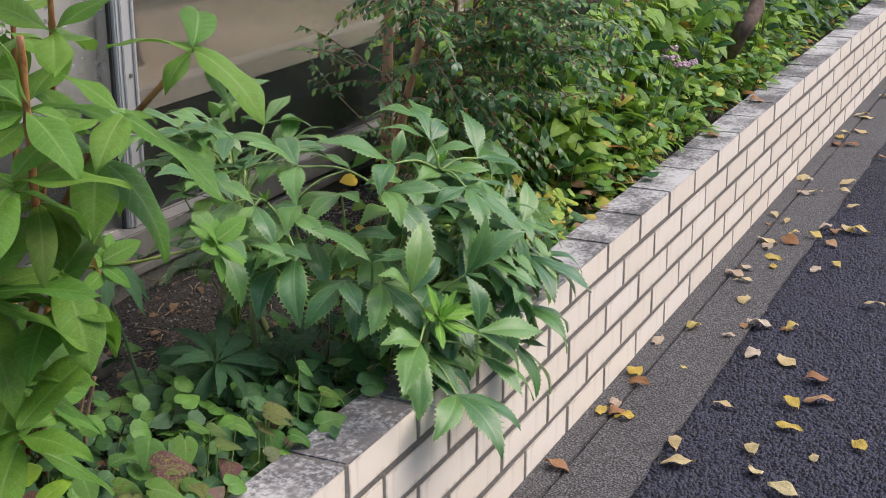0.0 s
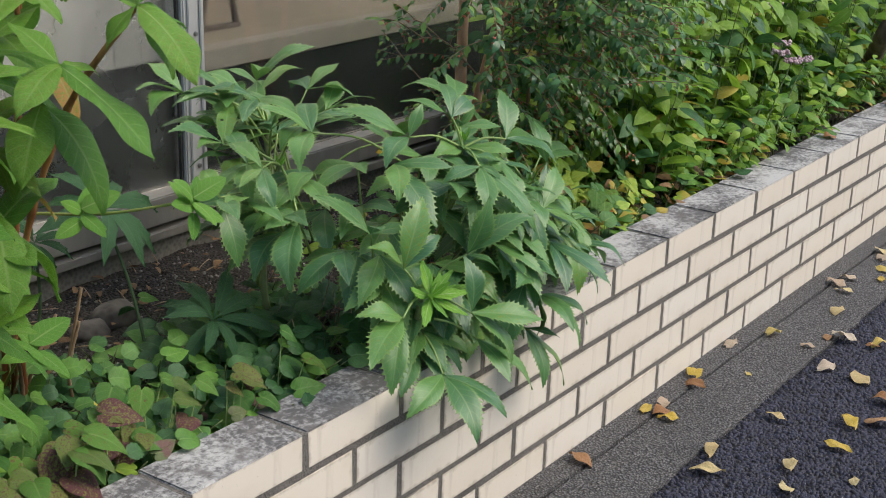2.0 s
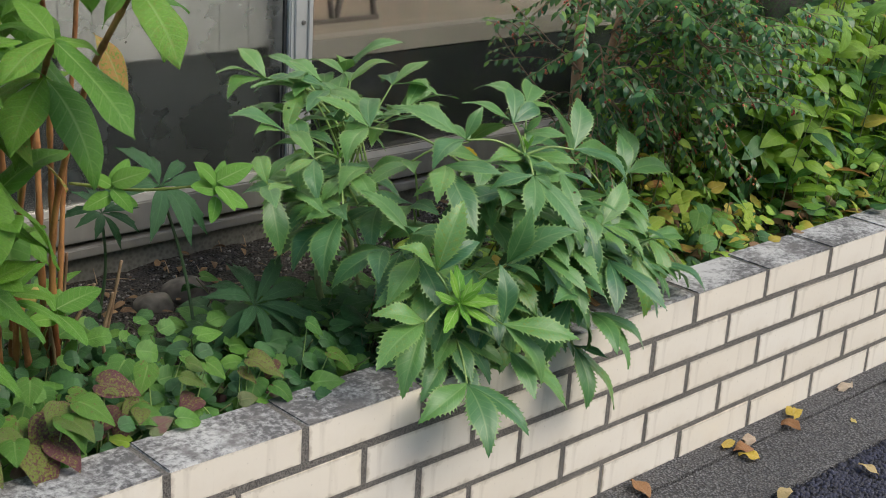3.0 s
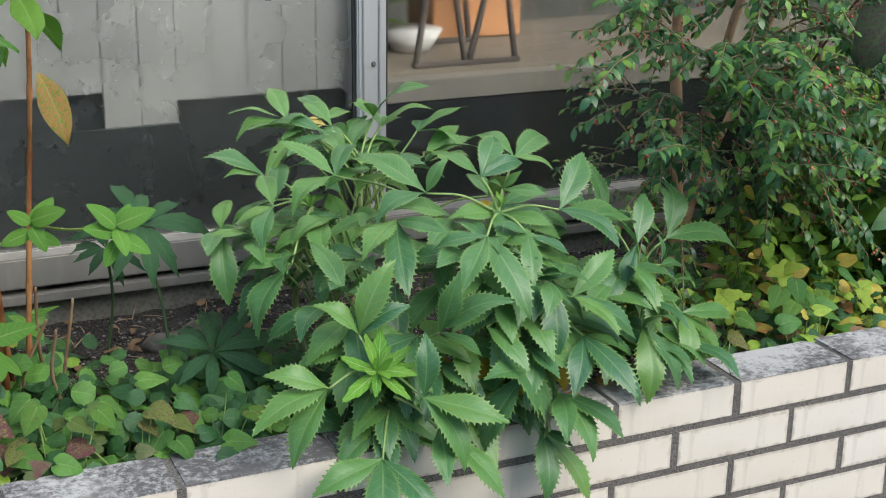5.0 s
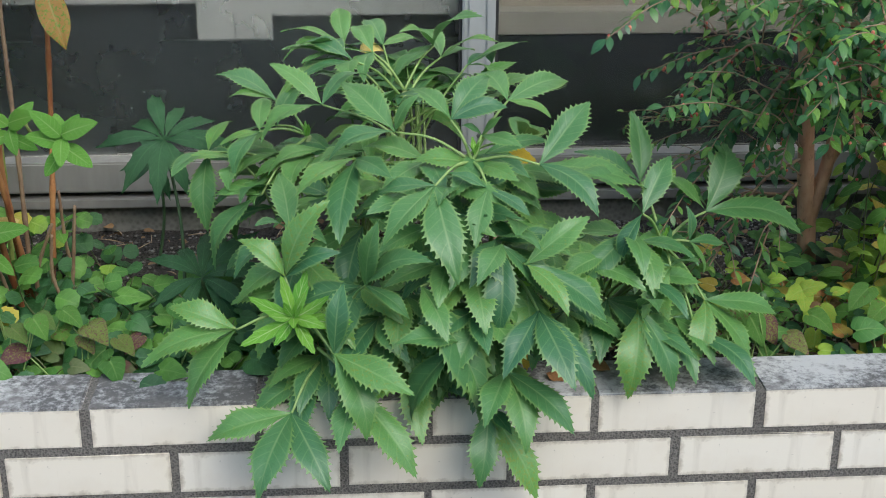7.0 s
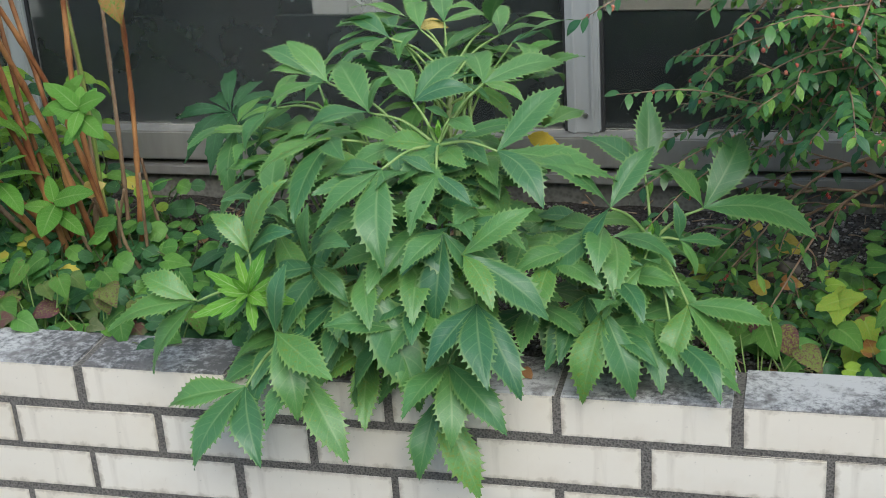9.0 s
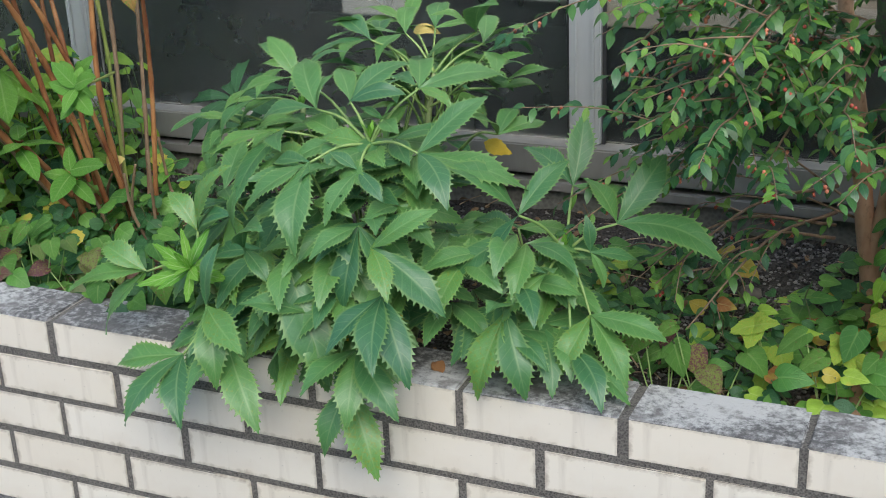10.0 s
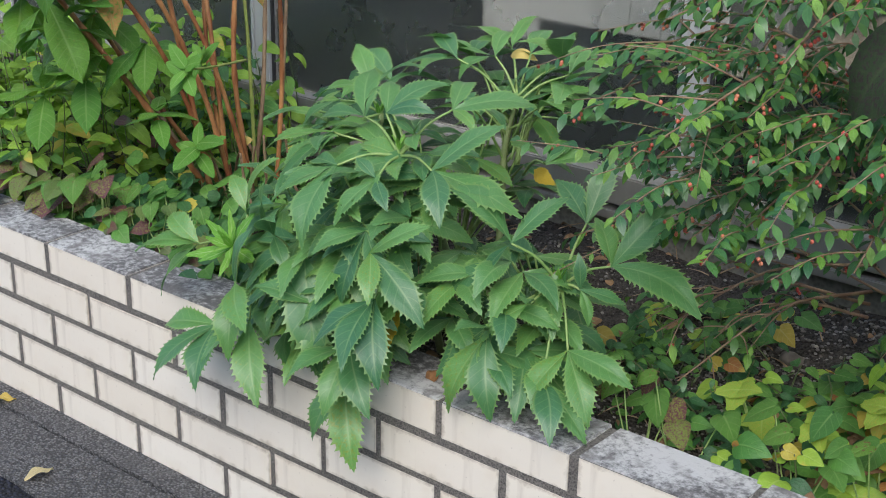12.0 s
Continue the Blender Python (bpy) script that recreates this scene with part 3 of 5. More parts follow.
bowl = bmesh.new()
bmesh.ops.create_cone(bowl, cap_ends=True, segments=28, radius1=0.045, radius2=0.075, depth=0.05)
pot = new("white_bowl", mesh_of(bowl, "white_bowl", WHITE_POT, True))
pot.location = (0.90, 1.36, 0.648)
tagged(pot, "shallow white plastic bowl on the boarded platform", "bowl")
fern = thing("indoor_plant", (0.84, 1.52, 0.622), "bright green leafy plant on the boards inside", "plant")
fr = random.Random(2)
BLADE = leaf_mesh("leaf", leaf_template(1.0, 0.16, 8, 2, "lance", 0.0, 0.9, 0.3, 0.05, 1), HERB)
for i in range(16):
    a = i * 2.4
    d = Vector((math.cos(a), math.sin(a), fr.uniform(0.7, 2.0)))
    hang(new("leaf", BLADE), fern, aim((0.84, 1.52, 0.622), Vector((0.84, 1.52, 0.622)) + d, (0, 0, 1), fr.uniform(0.14, 0.24)))

# ---- hellebore ----
def leaflet_data(width, arch, fold, skew, sickle, wave, seed, teeth=12, holes=()):
    """One leaflet along +Y, from the origin to (0, 1, 0), facing +Z: a folded, arched blade edged with spiny teeth that point forward. skew makes one half broader, sickle bends it sideways."""
    rnd = random.Random(seed)
    steps = []
    for i in range(teeth):
        a, b = 0.18 + 0.78 * i / teeth, 0.18 + 0.78 * (i + 1) / teeth
        steps += [(a, 0.0, 0.0), (a + (b - a) * 0.5, 0.22, 0.1), (a + (b - a) * 0.80, rnd.uniform(0.75, 1.3), 0.6)]
    steps = [(0.0, 0.0, 0.0), (0.05, 0.0, 0.0), (0.11, 0.0, 0.0), *steps, (0.96, 0.0, 0.0), (1.0, 0.0, 0.0)]
    verts, uv, rows = [], [], []
    phase = rnd.uniform(0, 6)
    for s, tooth, push in steps:
        w = width * (math.sin(math.pi * min(s, 1.0) ** 1.08) ** 0.95 if s < 1 else 0.0)
        w = min(w, width * 2.5 * (1.0 - s) + 0.002)
        w = max(w, 0.010 if s < 0.6 else 0.0)
        lift = arch * 4.0 * s * (1.0 - s) * (0.75 + 0.5 * s)
        bend = sickle * 4.0 * s * (1.0 - s)
        row = []
        for c, q in enumerate((-1.0, -0.98, -0.62, -0.30, 0.0, 0.30, 0.62, 0.98, 1.0)):
            half = w * (1.0 + math.copysign(skew, q))
            x, y = q * half, s
            if c in (0, 8) and tooth:
                x += math.copysign(0.042 * tooth * min(1.0, 4.0 * (1.0 - s)), q)
                y += 0.034 * push
            rise = fold * abs(q) ** 0.7 * w - 0.5 * fold * q * q * w + wave * width * math.sin(10.0 * s + phase + (2.1 if q > 0 else 0.0)) * q * q
            row.append(len(verts))
            verts.append(Vector((x + bend, y, lift + rise)))
            uv.append((0.5 + 0.5 * q, s))
        rows.append(row)
    faces = []
    for j, (a, b) in enumerate(zip(rows, rows[1:])):
        for k in range(8):
            if (j, k) not in holes:
                faces.append((a[k], a[k + 1], b[k + 1], b[k]))
    return verts, faces, uv


# three habits of leaflet: the middle one, and the two lopsided outer ones
MIDDLE = [leaf_mesh("leaflet", leaflet_data(w, arch, 0.22, 0.0, sick, 0.09, i), HELLEBORE) for i, (w, arch, sick) in enumerate(((0.170, 0.115, 0.012), (0.181, 0.150, -0.015), (0.160, 0.085, 0.02)))]
OUTER = [[leaf_mesh("leaflet", leaflet_data(w, arch, 0.26, side * 0.13, -side * sick, 0.10, 10 + i), HELLEBORE) for i, (w, arch, sick) in enumerate(((0.170, 0.13, 0.03), (0.182, 0.16, 0.045), (0.162, 0.10, 0.02)))] for side in (-1, 1)]
EATEN = leaf_mesh("leaflet", leaflet_data(0.172, 0.10, 0.24, 0.05, 0.02, 0.1, 30, 12, ((17, 2), (18, 2), (25, 5), (30, 0), (30, 1), (31, 1), (31, 0))), HELLEBORE)
YOUNG = [leaf_mesh("young_leaf", leaf_template(1.0, w, 16, 2, "lance", 0.10, arch, 0.5, 0.05, i), HELLEBORE_YOUNG) for i, (w, arch) in enumerate(((0.13, -0.35), (0.15, 0.25), (0.12, -0.1)))]


def tube_part(name, points, r0, r1, material, parent, label="", sides=7, n=8, joints=0):
    pile = Pile()
    pile.tube(points, r0, r1, sides, n, 0, joints)
    return part(name, pile.mesh(name, [material]), None, parent, label)


HEL = thing("hellebore", (0.42, 0.26, 0.285), "bushy hellebore with toothed three-part blue-green leaves leaning over the wall", "hellebore plant")
hr = random.Random(12)


def hellebore_leaf(tip, node, ends, eaten=False):
    """A petiole from the shoot's tip to the node, and a leaflet from the node to each end."""
    tip, node = Vector(tip), Vector(node)
    mid = (tip + node) / 2 + Vector((0, 0, 0.10 * (node - tip).length))
    leaf = tube_part("leaf", [tip, mid, node], 0.0024, 0.0016, PETIOLE, HEL, "", 6, 5)
    out = node - Vector((0.47, 0.22, node.z))
    out = out.normalized() if out.length > 1e-3 else Vector((0, -1, 0))
    middle = sum((Vector(e) - node for e in ends), Vector()) / len(ends)
    for k, e in enumerate(ends):
        e = Vector(e)
        d = e - node
        droop = max(0.0, -d.normalized().z)
        side = Vector((d.x, d.y, 0))
        side = side.normalized() if side.length > 1e-3 else out
        up = Vector((0, -0.25, 1.0)) + side * (1.25 * droop) + out * 0.30 + Vector((hr.uniform(-0.22, 0.22), hr.uniform(-0.22, 0.22), 0))
        turn = middle.cross(d).dot(up)
        stock = MIDDLE if abs(turn) < 0.0012 else OUTER[1 if turn < 0 else 0]
        ob = new("leaflet", EATEN if eaten and k == 1 else hr.choice(stock))
        hang(ob, leaf, aim(node, e, up, d.length * 1.03))


NODES = []


def shoot(tip, stem, leaves):
    """One stem; each leaf: its node, where its petiole leaves the stem (None: at the tip), and the tips of its leaflets."""
    tube_part("stem", [*stem, tip], 0.0070, 0.0046, GREEN_STEM, HEL, "thick pale green stem")
    for i, (node, start, *ends) in enumerate(leaves):
        hellebore_leaf(start or tip, node, ends, i == 4 and tip[2] > 0.49)
        NODES.append(Vector(node))


# the tall shoot in the middle
shoot((0.503, 0.098, 0.623), [(0.460, 0.270, 0.280), (0.500, 0.220, 0.420), (0.512, 0.140, 0.550)], [
    ((0.310, 0.253, 0.658), (0.462, 0.175, 0.585), (0.239, 0.297, 0.704), (0.229, 0.208, 0.621), (0.368, 0.317, 0.683)),
    ((0.405, 0.134, 0.653), None, (0.337, 0.231, 0.693), (0.321, 0.114, 0.624), (0.435, 0.131, 0.702)),
    ((0.450, 0.027, 0.615), None, (0.381, 0.050, 0.597), (0.385, -0.035, 0.564), (0.472, -0.065, 0.524)),
    ((0.475, 0.101, 0.678), None, (0.425, 0.165, 0.702), (0.529, 0.169, 0.714), (0.548, 0.117, 0.688)),
    ((0.517, 0.033, 0.608), None, (0.470, 0.045, 0.625), (0.497, -0.028, 0.554), (0.566, 0.000, 0.582)),
    ((0.516, 0.114, 0.653), None, (0.489, 0.101, 0.670), (0.541, 0.102, 0.681), (0.562, 0.062, 0.652)),
    ((0.586, 0.068, 0.627), None, (0.657, 0.133, 0.689), (0.725, 0.084, 0.586), (0.651, 0.006, 0.579)),
    ((0.553, 0.150, 0.688), None, (0.642, 0.223, 0.694), (0.607, 0.132, 0.670), (0.515, 0.231, 0.700)),
    ((0.354, 0.123, 0.621), (0.455, 0.180, 0.560), (0.331, 0.024, 0.544), (0.397, 0.043, 0.621), (0.278, 0.056, 0.593)),
])
# the shoot that leans to the front with the pale bud
shoot((0.272, 0.006, 0.455), [(0.360, 0.200, 0.285), (0.330, 0.110, 0.340), (0.290, 0.030, 0.400)], [
    ((0.321, -0.053, 0.427), None, (0.334, -0.026, 0.508), (0.415, -0.123, 0.403), (0.358, -0.105, 0.336)),
    ((0.201, -0.014, 0.445), None, (0.118, 0.006, 0.468), (0.088, -0.044, 0.412), (0.140, -0.042, 0.354)),
    ((0.362, -0.014, 0.501), (0.335, 0.060, 0.420), (0.378, -0.040, 0.594), (0.438, -0.081, 0.557), (0.414, -0.040, 0.465)),
    ((0.266, -0.043, 0.341), (0.300, 0.020, 0.380), (0.162, -0.055, 0.312), (0.227, -0.134, 0.273), (0.312, -0.129, 0.280)),
    ((0.266, 0.099, 0.533), (0.320, 0.130, 0.400), (0.249, 0.193, 0.578), (0.226, 0.048, 0.559), (0.313, 0.047, 0.534)),
    ((0.261, 0.031, 0.495), None, (0.318, 0.042, 0.591), (0.203, 0.054, 0.537), (0.331, 0.016, 0.532)),
    ((0.345, -0.050, 0.375), (0.300, 0.000, 0.410), (0.418, -0.108, 0.283), (0.325, -0.126, 0.331)),
])
# the low shoot at the front edge
shoot((0.548, 0.040, 0.490), [(0.500, 0.200, 0.285), (0.535, 0.140, 0.360), (0.550, 0.070, 0.440)], [
    ((0.559, -0.026, 0.529), None, (0.640, 0.002, 0.579), (0.660, -0.036, 0.454), (0.604, -0.080, 0.484)),
    ((0.531, -0.004, 0.547), None, (0.525, -0.044, 0.443), (0.495, -0.071, 0.522), (0.581, -0.023, 0.488)),
    ((0.478, -0.050, 0.438), (0.515, 0.050, 0.400), (0.396, -0.085, 0.453), (0.420, -0.041, 0.318), (0.501, -0.062, 0.335)),
    ((0.536, -0.041, 0.390), (0.550, 0.050, 0.410), (0.501, -0.130, 0.361), (0.553, -0.113, 0.316), (0.615, -0.091, 0.327)),
    ((0.515, -0.030, 0.335), (0.530, 0.040, 0.360), (0.500, -0.081, 0.249), (0.574, -0.077, 0.226), (0.539, -0.084, 0.324)),
    ((0.575, -0.035, 0.470), None, (0.607, -0.134, 0.411), (0.636, -0.096, 0.380), (0.526, -0.100, 0.412)),
    ((0.430, -0.020, 0.500), None, (0.458, -0.094, 0.458), (0.507, -0.069, 0.350)),
])
# the separate shoot near the end of the clump
shoot((0.765, 0.125, 0.492), [(0.680, 0.250, 0.285), (0.710, 0.210, 0.360), (0.745, 0.150, 0.440)], [
    ((0.722, 0.067, 0.558), None, (0.616, 0.043, 0.615), (0.768, 0.128, 0.615), (0.692, 0.049, 0.496)),
    ((0.827, 0.146, 0.530), None, (0.867, 0.227, 0.601), (0.962, 0.146, 0.493), (0.768, 0.194, 0.569)),
    ((0.800, 0.117, 0.499), None, (0.793, 0.119, 0.548), (0.820, 0.109, 0.455), (0.856, 0.142, 0.484)),
    ((0.815, 0.073, 0.431), None, (0.913, 0.076, 0.407), (0.873, 0.039, 0.352), (0.792, 0.016, 0.367)),
    ((0.762, 0.059, 0.487), None, (0.705, 0.063, 0.486), (0.719, 0.015, 0.434), (0.788, 0.010, 0.510)),
    ((0.716, 0.030, 0.440), None, (0.697, -0.024, 0.340), (0.757, -0.012, 0.343), (0.723, -0.049, 0.471)),
    ((0.800, 0.040, 0.395), None, (0.860, -0.027, 0.351), (0.881, 0.024, 0.338)),
    ((0.748, 0.205, 0.553), None, (0.743, 0.269, 0.636), (0.664, 0.249, 0.585), (0.844, 0.208, 0.514)),
])
# the shoot at the back, towards the canes
shoot((0.288, 0.301, 0.600), [(0.330, 0.330, 0.280), (0.280, 0.330, 0.360), (0.265, 0.315, 0.480)], [
    ((0.224, 0.207, 0.545), None, (0.159, 0.219, 0.539), (0.161, 0.167, 0.455), (0.220, 0.267, 0.543)),
    ((0.146, 0.297, 0.580), (0.268, 0.310, 0.540), (0.177, 0.362, 0.603), (0.143, 0.259, 0.477), (0.104, 0.218, 0.570)),
    ((0.221, 0.278, 0.614), None, (0.166, 0.274, 0.596), (0.188, 0.224, 0.565), (0.228, 0.353, 0.640)),
    ((0.243, 0.331, 0.607), None, (0.277, 0.407, 0.641), (0.190, 0.272, 0.564), (0.171, 0.327, 0.573)),
    ((0.241, 0.381, 0.629), None, (0.151, 0.409, 0.661), (0.304, 0.428, 0.673), (0.173, 0.369, 0.638)),
])
# the tallest shoot by the window
shoot((0.432, 0.470, 0.620), [(0.440, 0.400, 0.280), (0.430, 0.440, 0.400), (0.425, 0.450, 0.530)], [
    ((0.384, 0.472, 0.679), None, (0.281, 0.411, 0.678), (0.361, 0.551, 0.700), (0.370, 0.398, 0.652)),
    ((0.480, 0.532, 0.673), None, (0.426, 0.477, 0.708), (0.549, 0.455, 0.734), (0.413, 0.470, 0.633)),
    ((0.342, 0.575, 0.668), None, (0.244, 0.580, 0.688), (0.336, 0.655, 0.708), (0.247, 0.551, 0.649)),
    ((0.596, 0.321, 0.578), (0.500, 0.400, 0.520), (0.594, 0.400, 0.593), (0.594, 0.234, 0.627), (0.635, 0.413, 0.572)),
])
# inner leaves that fill the clump
inner = random.Random(31)
HEART_OF = Vector((0.47, 0.24, 0.34))
for i in range(140):
    one = inner.choice(NODES)
    near = [q for q in NODES if 0.01 < (q - one).length < 0.19]
    if not near or one.x > 0.70 and i % 3:
        continue
    node = one.lerp(inner.choice(near), inner.uniform(0.2, 0.8))
    if node.x < 0.38 and node.y > 0.08 and i % 5 > 2:
        continue
    inward = (HEART_OF - node).normalized()
    node = node + inward * inner.uniform(0.02, 0.10) + Vector((0, 0, -0.012))
    if (node - Vector((0.272, 0.0, 0.455))).length < 0.07 or node.z < 0.36 or node.y < 0.02 and node.z < 0.45:
        continue
    a = math.atan2(-inward.y, -inward.x) + inner.uniform(-0.8, 0.8)
    sag = 0.0 if node.z > 0.54 else 0.035
    ends = [node + Vector((math.cos(a + k) * 0.085, math.sin(a + k) * 0.085, inner.uniform(-0.04, 0.015) - sag)) for k in (-1.05, 0.0, 1.05)]
    hellebore_leaf(node + inward * 0.06 + Vector((0, 0, -0.04)), node, ends)
for i in range(13):
    a = i * 2.4 + inner.uniform(-0.4, 0.4)
    node = Vector((0.43 + 0.125 * math.cos(a) * inner.uniform(0.4, 1.0), 0.455 + 0.095 * math.sin(a), inner.uniform(0.60, 0.685)))
    ends = [node + Vector((math.cos(a + k) * 0.09, math.sin(a + k) * 0.09, inner.uniform(-0.025, 0.035))) for k in (-1.05, 0.0, 1.05)]
    hellebore_leaf((0.428, 0.455, 0.48 + 0.011 * i), node, ends)
# leaves between the middle and the end shoot, and low at the back
for i in range(34):
    a = i * 2.4 + inner.uniform(-0.4, 0.4)
    if i < 18:
        node = Vector((inner.uniform(0.60, 0.77), inner.uniform(0.03, 0.26), inner.uniform(0.40, 0.53)))
        root, fall = Vector((0.69, 0.21, 0.34)), 0.030
    else:
        node = Vector((inner.uniform(0.27, 0.46), inner.uniform(0.36, 0.58), inner.uniform(0.42, 0.61)))
        root, fall = Vector((0.36, 0.42, 0.34)), 0.015
    ends = [node + Vector((math.cos(a + k) * 0.085, math.sin(a + k) * 0.085, inner.uniform(-0.03, 0.02) - fall)) for k in (-1.05, 0.0, 1.05)]
    hellebore_leaf(root, node, ends)
# yellowed old leaves inside the clump
AGED = leaf_mesh("yellowed_leaf", leaf_template(1.0, 0.24, 24, 2, "lance", 0.1, 0.6, 0.4, 0.08, 4), AGED_LEAF)
for c, e in (((0.455, 0.02, 0.45), (0.44, -0.01, 0.40)), ((0.47, 0.03, 0.42), (0.50, 0.0, 0.37)), ((0.56, 0.03, 0.44), (0.565, 0.0, 0.40)), ((0.36, 0.06, 0.44), (0.40, 0.04, 0.41)), ((0.57, 0.33, 0.56), (0.62, 0.31, 0.555))):
    hang(new("yellowed_leaf", AGED), HEL, aim(c, e, (0, -1, 0.6), 0.050 if c[1] > 0.2 else 0.075))
# bright rosettes of young leaves, open towards the light
for c, n, size in (((0.272, -0.012, 0.458), 14, 0.070), ((0.545, 0.026, 0.488), 9, 0.040)):
    c = Vector(c)
    axis = Vector((-0.05, -0.72, 0.69)).normalized()
    turn = Vector((0, 0, 1)).rotation_difference(axis)
    for i in range(n):
        a = i * 2.4
        lean = 0.25 + 1.45 * i / n
        d = turn @ Vector((math.cos(a) * lean, math.sin(a) * lean, 0.75 - 0.55 * i / n))
        ob = new("young_leaf", hr.choice(YOUNG))
        hang(ob, HEL, aim(c, c + d, axis - d * 0.2, size * (0.55 + 0.55 * i / n) * hr.uniform(0.85, 1.15)))
for c in ((0.505, 0.095, 0.632), (0.763, 0.122, 0.498), (0.285, 0.30, 0.597)):
    for i in range(4):
        a = i * 1.7
        ob = new("bud_leaf", hr.choice(YOUNG))
        hang(ob, HEL, aim(c, Vector(c) + Vector((math.cos(a) * 0.5, math.sin(a) * 0.5, 1)), (math.cos(a), math.sin(a), 0.2), 0.026))


# ---- dark hellebore seedlings ----
SMOOTH_DARK = [leaf_mesh("leaf", leaf_template(1.0, w, 18, 2, "obovate", 0.08, arch, 0.3, 0.05, i), DARK_LEAF) for i, (w, arch) in enumerate(((0.120, 0.7), (0.135, 1.1), (0.128, 0.9)))]


def seedling(base, tops, size, seed, count):
    rnd = random.Random(seed)
    t = thing("dark_seedling", base, "small dark green finger-leaved hellebore seedling in the soil", "hellebore seedling", "dark seedlings")
    for top in tops:
        mid = (Vector(base) + Vector(top)) / 2 + Vector((0.01, 0, 0))
        tube_part("stem", [base, mid, top], 0.003, 0.0024, DARK_STEM, t)
        turn = Vector((0, 0, 1)).rotation_difference(Vector((0.0, -0.6, 0.75)).normalized())
        for i in range(count):
            a = i * 6.283 / count + rnd.uniform(-0.25, 0.25)
            end = Vector(top) + (turn @ Vector((math.cos(a), math.sin(a), rnd.uniform(-0.35, 0.4)))) * 0.05
            ob = new("leaf", rnd.choice(SMOOTH_DARK))
            hang(ob, t, aim(top, end, (0, -0.6, 0.75), size * rnd.uniform(0.8, 1.15)))
    return t


seedling((0.085, 0.40, 0.285), [(0.062, 0.47, 0.545)], 0.105, 3, 11)
seedling((0.125, 0.31, 0.285), [(0.125, 0.30, 0.385)], 0.095, 5, 11)
seedling((0.02, 0.60, 0.285), [(0.03, 0.60, 0.47)], 0.07, 8, 9)

# ---- cane shrub ----
CANES = thing("cane_shrub", (-0.20, 0.42, 0.285), "tall shrub of bare red-brown canes topped with long green leaves", "shrub")
LONG = [leaf_mesh("leaf", leaf_template(1.0, w, 24, 3, "toothed", 0.0, arch, 0.45, 0.16, i), CANE_LEAF) for i, (w, arch) in enumerate(((0.215, 0.28), (0.235, 0.40), (0.205, 0.55), (0.225, 0.18)))]
OLD = [leaf_mesh("leaf", leaf_template(1.0, w, 24, 3, "toothed", 0.0, arch, 0.45, 0.18, i), CANE_OLD) for i, (w, arch) in enumerate(((0.19, 0.5), (0.17, 0.9)))]
SMALL = [leaf_mesh("leaf", leaf_template(1.0, w, 12, 2, "oval", 0.0, arch, 0.35, 0.03, i), CANE_YOUNG) for i, (w, arch) in enumerate(((0.255, 0.2), (0.235, 0.35)))]
cr = random.Random(77)


def whorl(c, size, count, droop=0.25, stock=LONG, axis=(0, 0, 1)):
    c = Vector(c)
    turn = Vector((0, 0, 1)).rotation_difference(Vector(axis).normalized())
    for i in range(count):
        a = i * 2.4 + cr.uniform(-0.3, 0.3)
        rise = 0.75 - (0.75 + droop) * (i + 1) / count
        d = turn @ Vector((math.cos(a), math.sin(a), rise))
        ob = new("leaf", cr.choice(stock))
        hang(ob, CANES, aim(c - Vector((0, 0, 0.012 * i / count * 2)), c + d, turn @ Vector((0, 0, 1)), size * cr.uniform(0.7, 1.15)))


def cane(points, r, material, label=""):
    tube_part("cane", points, r * 0.80, r * 0.58, material, CANES, label, 8, 14, 5)


def leaves_at(node, tips, stock=LONG):
    """Long leaves from one node, each to its own tip."""
    node = Vector(node)
    for tip in tips:
        d = Vector(tip) - node
        side = Vector((d.x, d.y, 0)).normalized() if abs(d.x) + abs(d.y) > 1e-3 else Vector((0, -1, 0))
        up = Vector((cr.uniform(-0.2, 0.2), -0.35, 1.0)) + side * max(0.0, -d.normalized().z) * 1.2
        hang(new("leaf", cr.choice(stock)), CANES, aim(node, tip, up, d.length * 1.03))


# the branches that hang towards the road
cane([(-0.16, 0.40, 0.28), (-0.19, 0.34, 0.55), (-0.20, 0.22, 0.78), (-0.222, 0.060, 0.935)], 0.0065, CANE)
leaves_at((-0.220, 0.055, 0.940), [(-0.136, 0.102, 0.982), (-0.219, -0.040, 0.876), (-0.224, 0.170, 0.943), (-0.259, 0.072, 0.898), (-0.151, 0.048, 0.911), (-0.207, 0.009, 0.865)])
cane([(-0.22, 0.42, 0.28), (-0.25, 0.32, 0.58), (-0.28, 0.18, 0.80), (-0.307, 0.092, 0.876)], 0.0060, CANE)
leaves_at((-0.305, 0.090, 0.878), [(-0.260, -0.010, 0.789), (-0.247, 0.090, 0.864), (-0.322, 0.153, 0.925), (-0.390, 0.060, 0.850)])
leaves_at((-0.292, 0.145, 0.824), [(-0.266, 0.060, 0.717), (-0.369, 0.158, 0.869), (-0.248, 0.150, 0.746), (-0.365, 0.095, 0.759)])
cane([(-0.24, 0.42, 0.28), (-0.30, 0.30, 0.50), (-0.36, 0.18, 0.70), (-0.40, 0.14, 0.80), (-0.42, 0.12, 0.98)], 0.0070, CANE)
leaves_at((-0.364, 0.148, 0.707), [(-0.276, 0.145, 0.585), (-0.452, 0.148, 0.726), (-0.400, 0.080, 0.620)])
leaves_at((-0.396, 0.142, 0.795), [(-0.312, 0.170, 0.718), (-0.450, 0.090, 0.740), (-0.430, 0.210, 0.720)], OLD)
